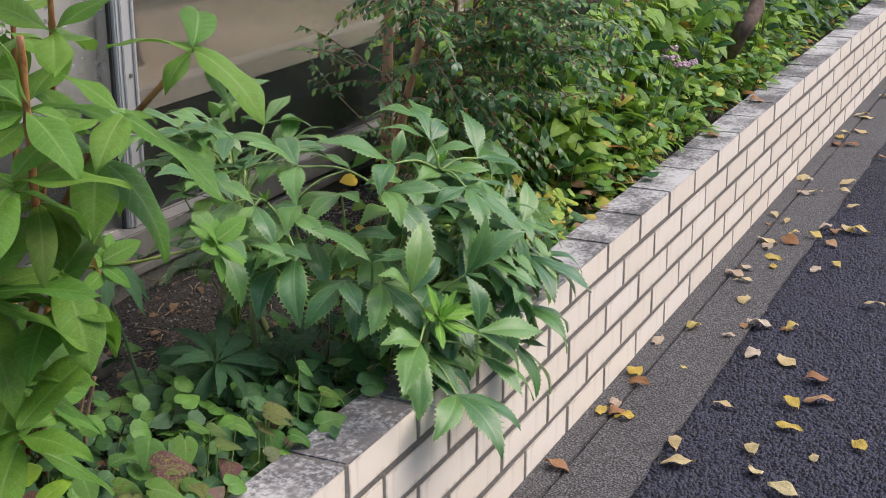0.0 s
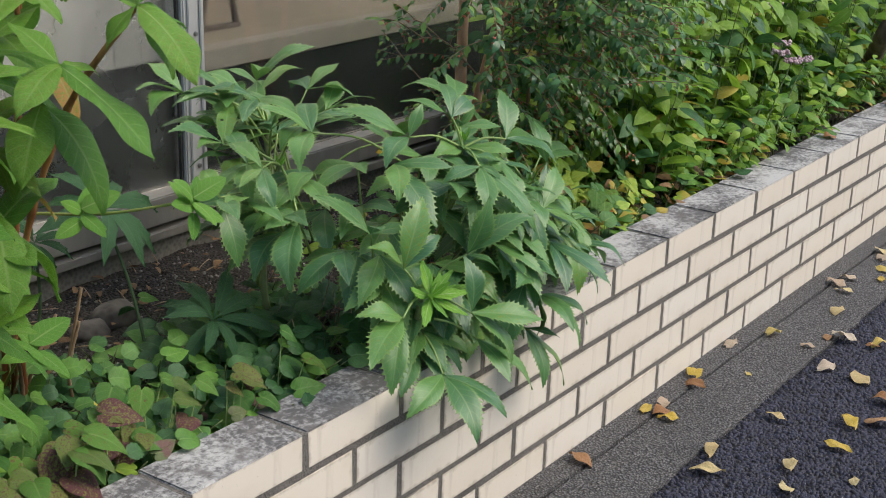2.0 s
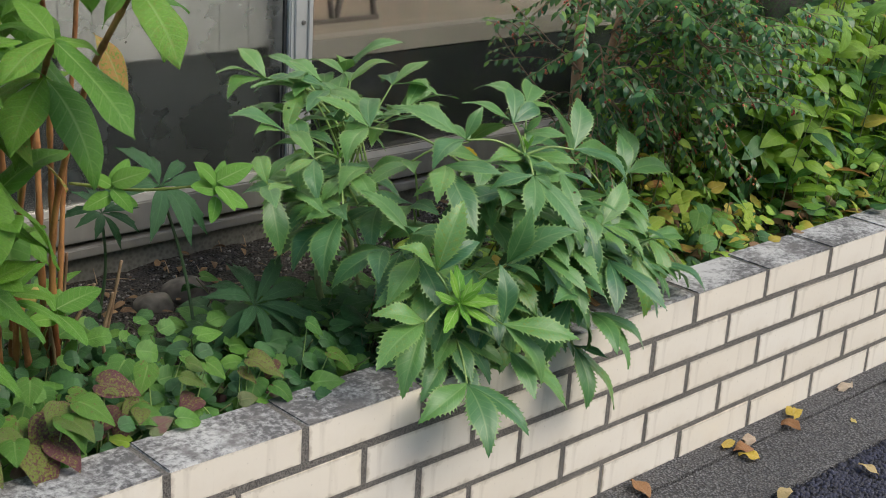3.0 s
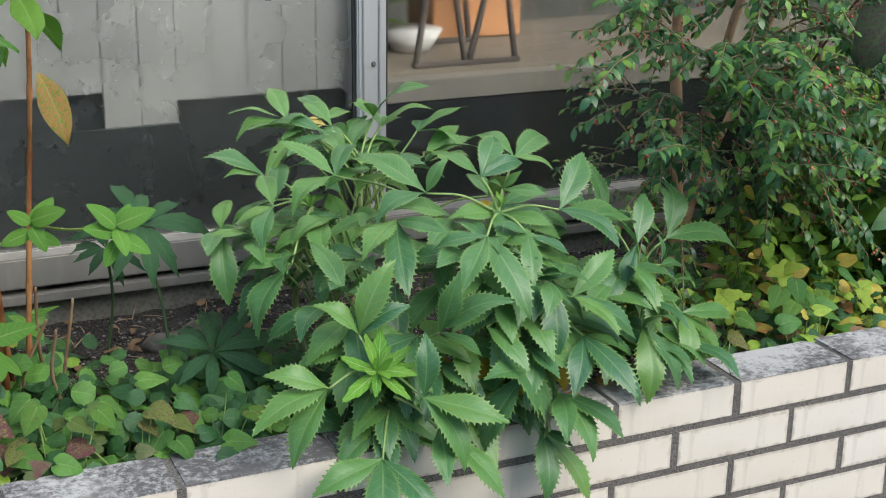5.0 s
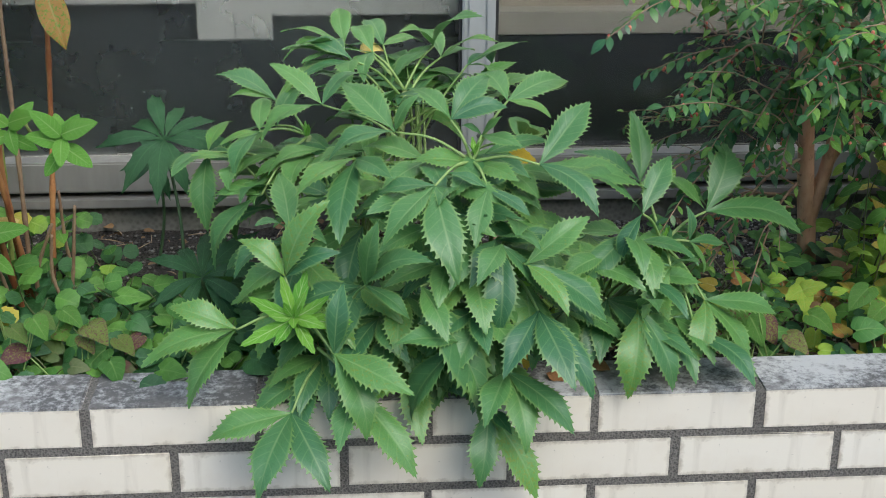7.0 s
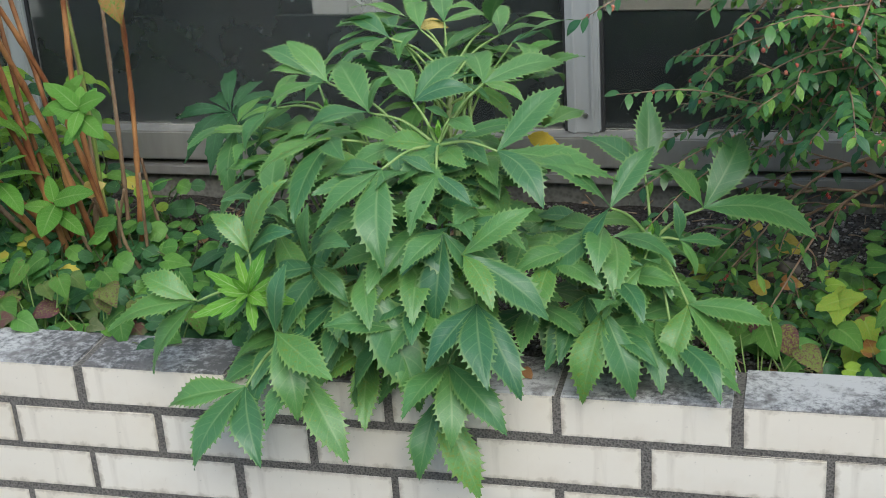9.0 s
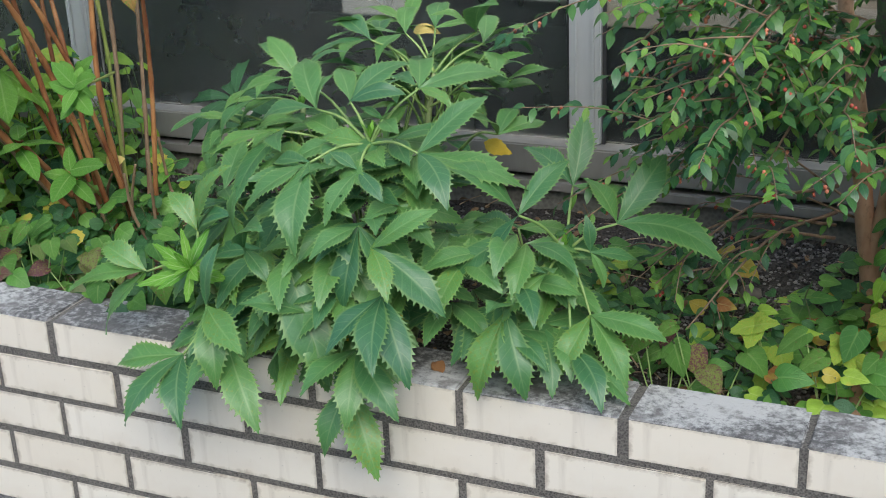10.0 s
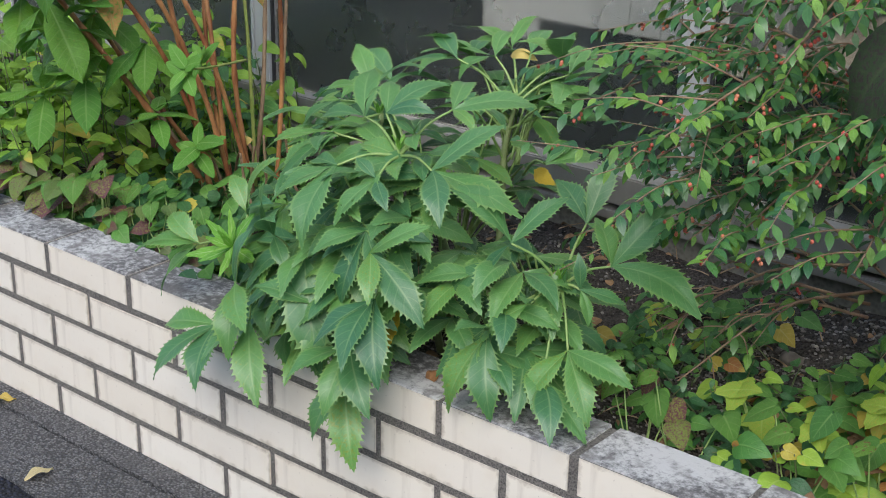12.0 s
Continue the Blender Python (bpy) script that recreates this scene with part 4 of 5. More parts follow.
leaves_at((-0.410, 0.130, 0.900), [(-0.330, 0.100, 0.860), (-0.440, 0.040, 0.850), (-0.490, 0.160, 0.890), (-0.380, 0.220, 0.930), (-0.450, 0.120, 0.990)])
leaves_at((-0.290, 0.300, 0.620), [(-0.311, 0.207, 0.548), (-0.241, 0.250, 0.549), (-0.365, 0.241, 0.532), (-0.220, 0.330, 0.550)])
cane([(-0.15, 0.44, 0.28), (-0.18, 0.36, 0.60), (-0.23, 0.26, 0.85), (-0.26, 0.22, 0.95), (-0.28, 0.20, 1.05)], 0.0055, CANE)
leaves_at((-0.270, 0.210, 0.955), [(-0.160, 0.255, 0.925), (-0.340, 0.150, 0.930), (-0.300, 0.300, 1.000), (-0.210, 0.160, 1.000)])
leaves_at((-0.280, 0.200, 1.050), [(-0.180, 0.180, 1.030), (-0.340, 0.120, 1.020), (-0.300, 0.280, 1.080), (-0.250, 0.130, 1.110)])
whorl((-0.36, 0.17, 0.67), 0.125, 7, 0.9)
whorl((-0.43, 0.17, 0.54), 0.120, 6, 0.7)
whorl((-0.37, 0.22, 0.58), 0.115, 6, 0.8)
whorl((-0.34, 0.24, 0.76), 0.125, 7, 0.8, LONG + OLD)
whorl((-0.45, 0.12, 0.84), 0.135, 7, 0.8)
whorl((-0.31, 0.22, 0.88), 0.120, 6, 0.7)
whorl((-0.46, 0.16, 0.72), 0.130, 7, 0.9)
# the branch that leans away along the bed, with drooping leaves
cane([(-0.22, 0.44, 0.28), (-0.29, 0.38, 0.42), (-0.36, 0.30, 0.58), (-0.391, 0.264, 0.665)], 0.0065, CANE)
leaves_at((-0.391, 0.264, 0.665), [(-0.291, 0.289, 0.615), (-0.342, 0.197, 0.565), (-0.437, 0.157, 0.577), (-0.431, 0.200, 0.559), (-0.384, 0.167, 0.688), (-0.432, 0.344, 0.708), (-0.394, 0.230, 0.759)])
cane([(-0.26, 0.43, 0.28), (-0.40, 0.40, 0.46), (-0.52, 0.36, 0.66), (-0.58, 0.34, 0.80)], 0.0060, CANE_GREY)
whorl((-0.58, 0.34, 0.80), 0.125, 7, 0.6)
UP = [(-0.13, 0.46, -0.10, 0.44), (-0.16, 0.44, -0.16, 0.40), (-0.19, 0.47, -0.22, 0.47), (-0.22, 0.43, -0.30, 0.42), (-0.17, 0.50, -0.17, 0.56), (-0.25, 0.47, -0.36, 0.50), (-0.21, 0.38, -0.27, 0.30), (-0.235, 0.50, -0.28, 0.58)]
for i, (x0, y0, x1, y1) in enumerate(UP):
    z = 1.18 + 0.12 * math.sin(i * 2.1)
    cane([(x0, y0, 0.28), (x0 + (x1 - x0) * 0.3 + cr.uniform(-0.02, 0.02), y0 + (y1 - y0) * 0.3 + cr.uniform(-0.02, 0.02), 0.55 + cr.uniform(-0.06, 0.06)), (x1 + cr.uniform(-0.02, 0.02), y1 + cr.uniform(-0.02, 0.02), 0.86), (x1 + (x1 - x0) * 0.4, y1 + (y1 - y0) * 0.4, z)], cr.uniform(0.0045, 0.0068), CANE_GREEN if i == 2 else (CANE_GREY if i in (4, 7) else CANE))
    whorl((x1 + (x1 - x0) * 0.4, y1 + (y1 - y0) * 0.4, z), 0.13, 4, 0.6)
    if i % 2 == 0:
        whorl((x1, y1, 0.93 + 0.05 * math.sin(i)), 0.12, 4, 0.9, LONG + OLD)
# hanging spotted leaf
hang(new("leaf", OLD[0]), CANES, aim((-0.085, 0.40, 0.815), (-0.052, 0.36, 0.715), (0.1, -1, 0.3), 0.112))
# side twigs with small whorls
cane([(-0.13, 0.40, 0.60), (-0.09, 0.28, 0.615), (-0.030, 0.176, 0.640)], 0.003, CANE_GREEN)
whorl((-0.030, 0.173, 0.645), 0.054, 8, 0.1, SMALL, (0.1, -0.75, 0.6))
whorl((-0.125, 0.290, 0.628), 0.052, 6, 0.2, SMALL, (-0.2, -0.8, 0.5))
cane([(-0.18, 0.42, 0.34), (-0.19, 0.37, 0.40), (-0.195, 0.332, 0.44)], 0.003, CANE_GREEN)
whorl((-0.195, 0.330, 0.442), 0.065, 6, 0.2, SMALL, (0.3, -0.5, 0.8))
whorl((-0.27, 0.30, 0.50), 0.07, 6, 0.5, SMALL)
whorl((-0.12, 0.50, 0.40), 0.06, 5, 0.5, SMALL)
# broken dry stubs at the foot
for i in range(7):
    x, y = cr.uniform(-0.27, -0.06), cr.uniform(0.36, 0.52)
    cane([(x, y, 0.28), (x + cr.uniform(-0.03, 0.03), y - 0.02, 0.36), (x + cr.uniform(-0.06, 0.06), y - 0.04, cr.uniform(0.40, 0.50))], 0.004, CANE_GREY)

# ---- small-leaved berry shrub ----
BERRIES = thing("berry_shrub", (1.11, 0.52, 0.285), "spreading shrub with brown trunk, small glossy leaves and red berries", "shrub")
sr = random.Random(5)
tube_part("trunk", [(1.112, 0.522, 0.27), (1.108, 0.520, 0.34), (1.092, 0.51, 0.45), (1.075, 0.50, 0.60), (1.05, 0.48, 0.75), (1.03, 0.46, 1.0)], 0.0175, 0.009, BARK, BERRIES, "", 10)
tube_part("limb", [(1.104, 0.517, 0.36), (1.122, 0.50, 0.48), (1.125, 0.47, 0.62), (1.12, 0.40, 0.85), (1.16, 0.30, 1.05)], 0.012, 0.006, BARK, BERRIES, "", 9)
tube_part("limb", [(1.100, 0.515, 0.400), (1.128, 0.515, 0.47), (1.19, 0.50, 0.62), (1.25, 0.46, 0.85), (1.30, 0.46, 1.10)], 0.009, 0.005, BARK, BERRIES, "", 9)
TINY = [leaf_template(1.0, w, 4, 1, "lance", 0.0, arch, 0.5, 0.0, i) for i, (w, arch) in enumerate(((0.22, 0.3), (0.25, 0.6)))]
twigs, foliage, fruit = Pile(), Pile(), Pile()
ball = bmesh.new()
bmesh.ops.create_icosphere(ball, subdivisions=1, radius=1.0)
BALL = ([v.co.copy() for v in ball.verts], [tuple(v.index for v in f.verts) for f in ball.faces], [(0.5, 0.5)] * len(ball.verts))
ball.free()


def twig(points, r=0.0020, spacing=0.0072, size=0.0225, young=0.13, berries=0.10):
    line = spline(points, 7)
    twigs.tube(points, r, r * 0.35, 4, 5)
    total, nxt, k = 0.0, 0.015, 0
    length = sum((b - a).length for a, b in zip(line, line[1:]))
    for a, b in zip(line, line[1:]):
        seg = (b - a).length
        while total + seg > nxt:
            p = a.lerp(b, (nxt - total) / seg)
            d = (b - a).normalized()
            flat = d.cross(Vector((0, 0, 1)))
            flat = flat.normalized() if flat.length > 1e-3 else Vector((1, 0, 0))
            side = flat * (1 if k % 2 else -1)
            e = d * 0.75 + side * 0.8 + Vector((sr.uniform(-0.35, 0.35), sr.uniform(-0.35, 0.35), sr.uniform(-1.1, 0.1)))
            s = size * sr.uniform(0.65, 1.25)
            foliage.leaf(TINY[k % 2], aim(p, p + e, Vector((sr.uniform(-0.4, 0.4), sr.uniform(-0.6, 0.2), 1)), s), 1 if sr.random() < young + 0.25 * (nxt / length > 0.85) else 0)
            if sr.random() < berries:
                q = p + side * 0.006 + Vector((0, 0, -0.004))
                for j in range(sr.choice((1, 2, 3))):
                    fruit.leaf(BALL, at(*(q + Vector((sr.uniform(-0.005, 0.005), sr.uniform(-0.005, 0.005), -0.003 * j)))) @ Matrix.Diagonal((0.0027, 0.0027, 0.0031, 1)))
            k += 1
            nxt += spacing * sr.uniform(0.6, 1.5)
        total += seg


def spray(start, end, lift, count, spread, spacing=0.0072):
    """A long arching branch with side twigs."""
    start, end = Vector(start), Vector(end)
    mid = (start + end) / 2 + Vector((0, 0, lift))
    twig([start, mid, end], 0.003, spacing)
    line = spline([start, mid, end], 10)
    for i in range(count):
        p = line[int(len(line) * (0.25 + 0.7 * i / count))]
        d = (end - start).normalized()
        v = Vector((sr.uniform(-1, 1), sr.uniform(-1, 1), sr.uniform(-0.55, 0.45))) * spread + d * spread * 0.9
        twig([p, p + v * 0.5 + Vector((0, 0, 0.012)), p + v], 0.0015, spacing)


SPRAYS = [
    ((1.03, 0.42, 0.76), (0.80, 0.25, 0.80), 0.05), ((1.05, 0.40, 0.72), (0.87, 0.01, 0.79), 0.07),
    ((1.08, 0.38, 0.74), (0.99, -0.03, 0.78), 0.07), ((1.06, 0.38, 0.68), (0.93, 0.00, 0.72), 0.06),
    ((1.08, 0.38, 0.66), (0.98, 0.02, 0.70), 0.07), ((1.02, 0.42, 0.68), (0.81, 0.20, 0.66), 0.05),
    ((1.05, 0.40, 0.62), (0.88, 0.14, 0.65), 0.05),
    ((1.12, 0.34, 0.72), (1.18, 0.13, 0.69), 0.07), ((1.12, 0.34, 0.78), (1.23, 0.09, 0.75), 0.07),
    ((1.03, 0.42, 0.84), (0.81, 0.25, 0.86), 0.05), ((1.12, 0.34, 0.86), (0.92, 0.08, 0.88), 0.07),
    ((1.12, 0.33, 0.85), (1.08, 0.05, 0.86), 0.08), ((1.20, 0.44, 0.78), (1.38, 0.24, 0.72), 0.08),
    ((1.22, 0.44, 0.82), (1.46, 0.28, 0.84), 0.08), ((1.24, 0.44, 0.88), (1.54, 0.30, 0.88), 0.08),
    ((1.14, 0.36, 0.62), (1.22, 0.24, 0.54), 0.05),
    ((1.18, 0.40, 0.60), (1.30, 0.30, 0.52), 0.05),
    ((1.20, 0.44, 0.70), (1.33, 0.34, 0.60), 0.05), ((1.04, 0.42, 0.60), (0.90, 0.54, 0.68), 0.05),
    ((1.00, 0.43, 0.82), (0.82, 0.52, 0.92), 0.05), ((1.14, 0.32, 0.92), (0.94, 0.16, 0.98), 0.05),
    ((1.14, 0.32, 0.95), (1.24, 0.10, 0.92), 0.05), ((1.05, 0.40, 0.66), (0.93, 0.16, 0.59), 0.04),
    ((1.08, 0.38, 0.64), (1.01, 0.10, 0.62), 0.05), ((1.02, 0.42, 0.62), (0.86, 0.25, 0.56), 0.04),
    ((1.17, 0.44, 0.60), (1.25, 0.35, 0.45), 0.04), ((1.19, 0.44, 0.62), (1.32, 0.32, 0.44), 0.05),
    ((1.17, 0.48, 0.55), (1.22, 0.44, 0.41), 0.03), ((1.20, 0.46, 0.66), (1.39, 0.38, 0.50), 0.05),
    ((1.19, 0.48, 0.58), (1.31, 0.46, 0.41), 0.04), ((1.22, 0.46, 0.72), (1.46, 0.36, 0.60), 0.05),
    ((1.16, 0.34, 0.74), (1.10, 0.06, 0.70), 0.06), ((1.18, 0.36, 0.70), (1.16, 0.12, 0.62), 0.05),
]
for a, b, lift in SPRAYS:
    spray(a, b, lift, 8, 0.11, 0.0078)
# thin bare shoots with a few small leaves, low before the window
for a, m, b in (((1.08, 0.50, 0.50), (0.98, 0.44, 0.60), (0.78, 0.36, 0.600)), ((1.08, 0.50, 0.46), (0.94, 0.46, 0.56), (0.80, 0.43, 0.575)), ((1.08, 0.50, 0.44), (0.95, 0.40, 0.52), (0.84, 0.30, 0.555)), ((1.08, 0.50, 0.50), (1.00, 0.56, 0.60), (0.93, 0.60, 0.70))):
    twig([a, m, b], 0.0022, 0.020, 0.015, 0.2, 0.0)
    for k in range(4):
        q = Vector(m).lerp(Vector(b), 0.15 + 0.22 * k)
        twig([q, q + Vector((-0.03, -0.01, 0.012)), q + Vector((-0.07, sr.uniform(-0.05, 0.03), sr.uniform(-0.01, 0.03)))], 0.0010, 0.010, 0.014, 0.2, 0.0)
for a, b in (((1.06, 0.46, 0.50), (0.86, 0.22, 0.42)), ((1.06, 0.46, 0.46), (0.91, 0.20, 0.37)), ((1.06, 0.46, 0.44), (0.82, 0.28, 0.42)), ((1.06, 0.46, 0.42), (0.88, 0.32, 0.38))):
    spray(a, b, 0.04, 5, 0.06, 0.022)
for i in range(18):
    a = sr.choice(((1.0, 0.43, 0.85), (1.12, 0.33, 0.85), (1.26, 0.46, 0.85), (1.16, 0.30, 1.0), (1.2, 0.42, 0.82), (1.06, 0.40, 0.66)))
    d = Vector((sr.uniform(-0.20, 0.24), sr.uniform(-0.26, 0.14), sr.uniform(-0.14, 0.26)))
    spray(a, Vector(a) + d, 0.04, 6, 0.10)
part("twig", twigs.mesh("twig", [TWIG]), None, BERRIES)["kind"] = "stuff"
part("foliage", foliage.mesh("foliage", [SHRUB_LEAF, SHRUB_YOUNG]), None, BERRIES)["kind"] = "stuff"
part("berry_cluster", fruit.mesh("berry_cluster", [BERRY]), None, BERRIES, "tiny red berries")["kind"] = "stuff"

# ---- herbs further along the bed ----
HERB_LEAF = [leaf_template(1.0, w, 6, 1, "oval", 0.0, arch, 0.4, 0.05, i) for i, (w, arch) in enumerate(((0.24, 0.5), (0.27, 0.8), (0.21, 0.4)))]
HEART = [leaf_template(1.0, w, 8, 2, "heart", 0.0, arch, 0.3, 0.05, i) for i, (w, arch) in enumerate(((0.42, 0.4), (0.45, 0.7), (0.40, 0.2)))]
ROUND = [leaf_template(1.0, w, 16, 1, "round", 0.14, arch, 0.25, 0.05, i) for i, (w, arch) in enumerate(((0.48, 0.2), (0.52, 0.4)))]


def herbs(name, label, category, seed, xs, ys, count, height, size, materials, weights, stock, leaves, droop=0.35):
    """A stand of leafy stems, joined: what nobody could count."""
    rnd = random.Random(seed)
    pile = Pile()
    for i in range(count):
        x, y = rnd.uniform(*xs), rnd.uniform(*ys)
        h = rnd.uniform(*height)
        tip = Vector((x + rnd.uniform(-0.05, 0.05), y + rnd.uniform(-0.07, 0.03), 0.28 + h))
        foot = Vector((x, y, 0.275))
        pile.tube([foot, (foot + tip) / 2 + Vector((rnd.uniform(-0.015, 0.015), 0.01, 0)), foot.lerp(tip, 0.95)], 0.0019, 0.0009, 4, 3, 0)
        for k in range(leaves):
            s = 1 - 0.8 * k / leaves
            p = foot.lerp(tip, s)
            a = k * 2.2 + rnd.uniform(-0.5, 0.5)
            d = Vector((math.cos(a), math.sin(a) - 0.15, rnd.uniform(-droop * 1.4, droop * 0.8)))
            slot = rnd.choices(range(1, len(materials)), weights)[0]
            up = Vector((rnd.uniform(-0.6, 0.6), -0.6 + rnd.uniform(-0.5, 0.5), 1))
            stalk = p + d.normalized() * 0.012
            pile.leaf(rnd.choice(stock), aim(stalk, stalk + d, up, rnd.uniform(*size)), slot)
    ob = new(name, pile.mesh(name, materials))
    return tagged(ob, label, category, kind="stuff")


G = HERB_STEM
herbs("tall_herbs", "dense stand of light green leafy herbs in the bed", "herbs", 1, (1.42, 2.7), (0.22, 0.70), 300, (0.14, 0.55), (0.045, 0.095), [G, HERB, COVER_DARK, COVER_YELLOW, COVER], (7, 2, 0.5, 2), HERB_LEAF, 10, 0.65)
herbs("tall_herbs", "dense stand of green leafy herbs further along the bed", "herbs", 2, (2.7, 5.8), (0.16, 0.70), 300, (0.14, 0.55), (0.05, 0.095), [G, HERB, COVER_DARK, COVER_YELLOW], (7, 4, 0.3), HERB_LEAF, 9, 0.6)
herbs("edge_herbs", "low green and yellowing herbs along the wall cap", "herbs", 3, (1.50, 3.4), (0.12, 0.30), 150, (0.05, 0.20), (0.03, 0.055), [G, HERB, COVER, COVER_YELLOW, COVER_LIME], (5, 4, 0.8, 0.6), HERB_LEAF, 7)
herbs("yellowing_cover", "low yellow and green autumn ground cover in the bed", "ground cover", 4, (1.06, 1.72), (0.12, 0.45), 150, (0.015, 0.09), (0.022, 0.045), [G, COVER, COVER_YELLOW, COVER_LIME, LITTER, COVER_DARK], (3.4, 1.3, 2.6, 1.2, 2.0), HEART, 4)
herbs("edge_cover", "low mixed ground cover spilling onto the wall cap", "ground cover", 6, (3.0, 6.0), (0.11, 0.3), 110, (0.03, 0.16), (0.03, 0.055), [G, HERB, COVER_DARK, COVER_YELLOW], (4, 4, 1.2), HERB_LEAF, 6)
herbs("heart_leaf_cover", "green and lime heart-shaped leaves low on the soil", "ground cover", 7, (0.92, 1.35), (0.13, 0.30), 24, (0.01, 0.06), (0.024, 0.040), [G, COVER_DARK, COVER, COVER_LIME], (4, 4, 1.0), HEART, 3)
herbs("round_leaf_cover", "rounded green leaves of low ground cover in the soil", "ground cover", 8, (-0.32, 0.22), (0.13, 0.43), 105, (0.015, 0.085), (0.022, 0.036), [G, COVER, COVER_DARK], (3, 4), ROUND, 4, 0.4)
herbs("heart_leaf_cover", "green heart-shaped leaves with reddened ones by the wall", "ground cover", 9, (-0.62, 0.10), (0.105, 0.24), 85, (0.01, 0.075), (0.026, 0.046), [G, COVER, COVER_RED, COVER_DARK, COVER_LIME], (4, 2.4, 3.0, 0.4), HEART, 3, 0.5)
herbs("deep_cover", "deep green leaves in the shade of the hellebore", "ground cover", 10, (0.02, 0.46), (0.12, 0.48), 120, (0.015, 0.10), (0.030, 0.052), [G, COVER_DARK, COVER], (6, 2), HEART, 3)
herbs("leafy_cover", "light green leafy plants crowding the far end of the bed", "ground cover", 11, (-1.9, -0.42), (0.12, 0.70), 280, (0.06, 0.34), (0.038, 0.070), [G, HERB, COVER, COVER_LIME, COVER_RED], (8, 1.2, 3.0, 0.4), HERB_LEAF, 7)
herbs("cane_foot_cover", "rounded green leaves growing about the foot of the canes", "ground cover", 12, (-0.45, -0.05), (0.26, 0.62), 80, (0.02, 0.11), (0.022, 0.038), [G, COVER, COVER_DARK, COVER_LIME], (3, 5, 0.2), ROUND, 5)
herbs("back_leaf_cover", "leafy green growth behind the canes", "ground cover", 15, (-1.0, -0.24), (0.48, 0.72), 70, (0.08, 0.30), (0.03, 0.06), [G, COVER, COVER_DARK, HERB], (4, 3, 3), HERB_LEAF, 7, 0.6)
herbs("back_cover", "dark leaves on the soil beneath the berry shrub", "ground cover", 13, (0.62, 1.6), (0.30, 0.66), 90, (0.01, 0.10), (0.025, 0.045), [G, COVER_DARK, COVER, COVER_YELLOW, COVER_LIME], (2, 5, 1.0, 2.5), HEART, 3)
herbs("shrub_foot_herbs", "light green leafy growth about the foot of the berry shrub", "herbs", 16, (1.15, 1.62), (0.34, 0.60), 80, (0.06, 0.26), (0.028, 0.050), [G, HERB, COVER, COVER_LIME, COVER_YELLOW], (5, 3, 2.0, 0.8), HERB_LEAF, 6, 0.6)
herbs("trailing_cover", "small-leaved green trailing growth beneath the shrub", "ground cover", 14, (0.72, 1.0), (0.20, 0.42), 60, (0.01, 0.09), (0.018, 0.032), [G, COVER, COVER_DARK], (4, 4), HERB_LEAF, 5)

# ---- lime heart-leaved plant ----
HEART_MESH = [leaf_mesh("leaf", leaf_template(1.0, w, 12, 3, "heart", 0.04, arch, 0.3, 0.04, i), COVER_LIME) for i, (w, arch) in enumerate(((0.43, 0.4), (0.46, 0.6)))]
lr = random.Random(3)
SPRIG = (((-0.023, -0.016, 0.097), (-0.065, -0.040, 0.090), 0.034), ((-0.023, -0.016, 0.097), (0.02, -0.025, 0.115), 0.036), ((-0.023, -0.016, 0.095), (-0.025, -0.050, 0.070), 0.033), ((0.01, -0.011, 0.067), (0.025, -0.040, 0.040), 0.037), ((0.0, -0.011, 0.060), (-0.035, -0.040, 0.050), 0.028), ((-0.02, -0.015, 0.095), (-0.02, 0.020, 0.115), 0.030), ((0.0, -0.025, 0.035), (-0.01, -0.050, 0.005), 0.035))


def lime_plant(x, y, turn, scale):
    root = Vector((x, y, 0.285))
    t = thing("lime_plant", root, "young plant with bright lime-green heart-shaped leaves", "plant", "lime-leaved plants")
    spin = Matrix.Rotation(turn, 3, "Z")
    for node, end, size in SPRIG:
        node, end = root + spin @ Vector(node) * scale, root + spin @ Vector(end) * scale
        tube_part("stalk", [root, root.lerp(node, 0.5) + Vector((0, 0.004, 0)), node], 0.0016, 0.001, PETIOLE, t)
        hang(new("leaf", lr.choice(HEART_MESH)), t, aim(node, end, (0, -0.5, 1), size * scale))


for x, y, turn, scale in ((1.02, 0.225, 0.0, 1.0), (1.115, 0.215, 0.9, 0.95), (1.20, 0.27, -0.6, 1.1), (1.28, 0.20, 0.4, 0.9)):
    lime_plant(x, y, turn, scale)

# ---- reddened heart-leaved plants hanging over the cap ----
RED_HEART = [leaf_mesh("leaf", leaf_template(1.0, w, 14, 3, "heart", 0.0, arch, 0.3, 0.05, i), COVER_RED_ONE) for i, (w, arch) in enumerate(((0.45, 0.5), (0.48, 0.8), (0.42, 0.3)))]
GREEN_HEART = [leaf_mesh("leaf", leaf_template(1.0, w, 14, 3, "heart", 0.0, arch, 0.3, 0.05, i), COVER_ONE) for i, (w, arch) in enumerate(((0.45, 0.5), (0.48, 0.8), (0.42, 0.3)))]


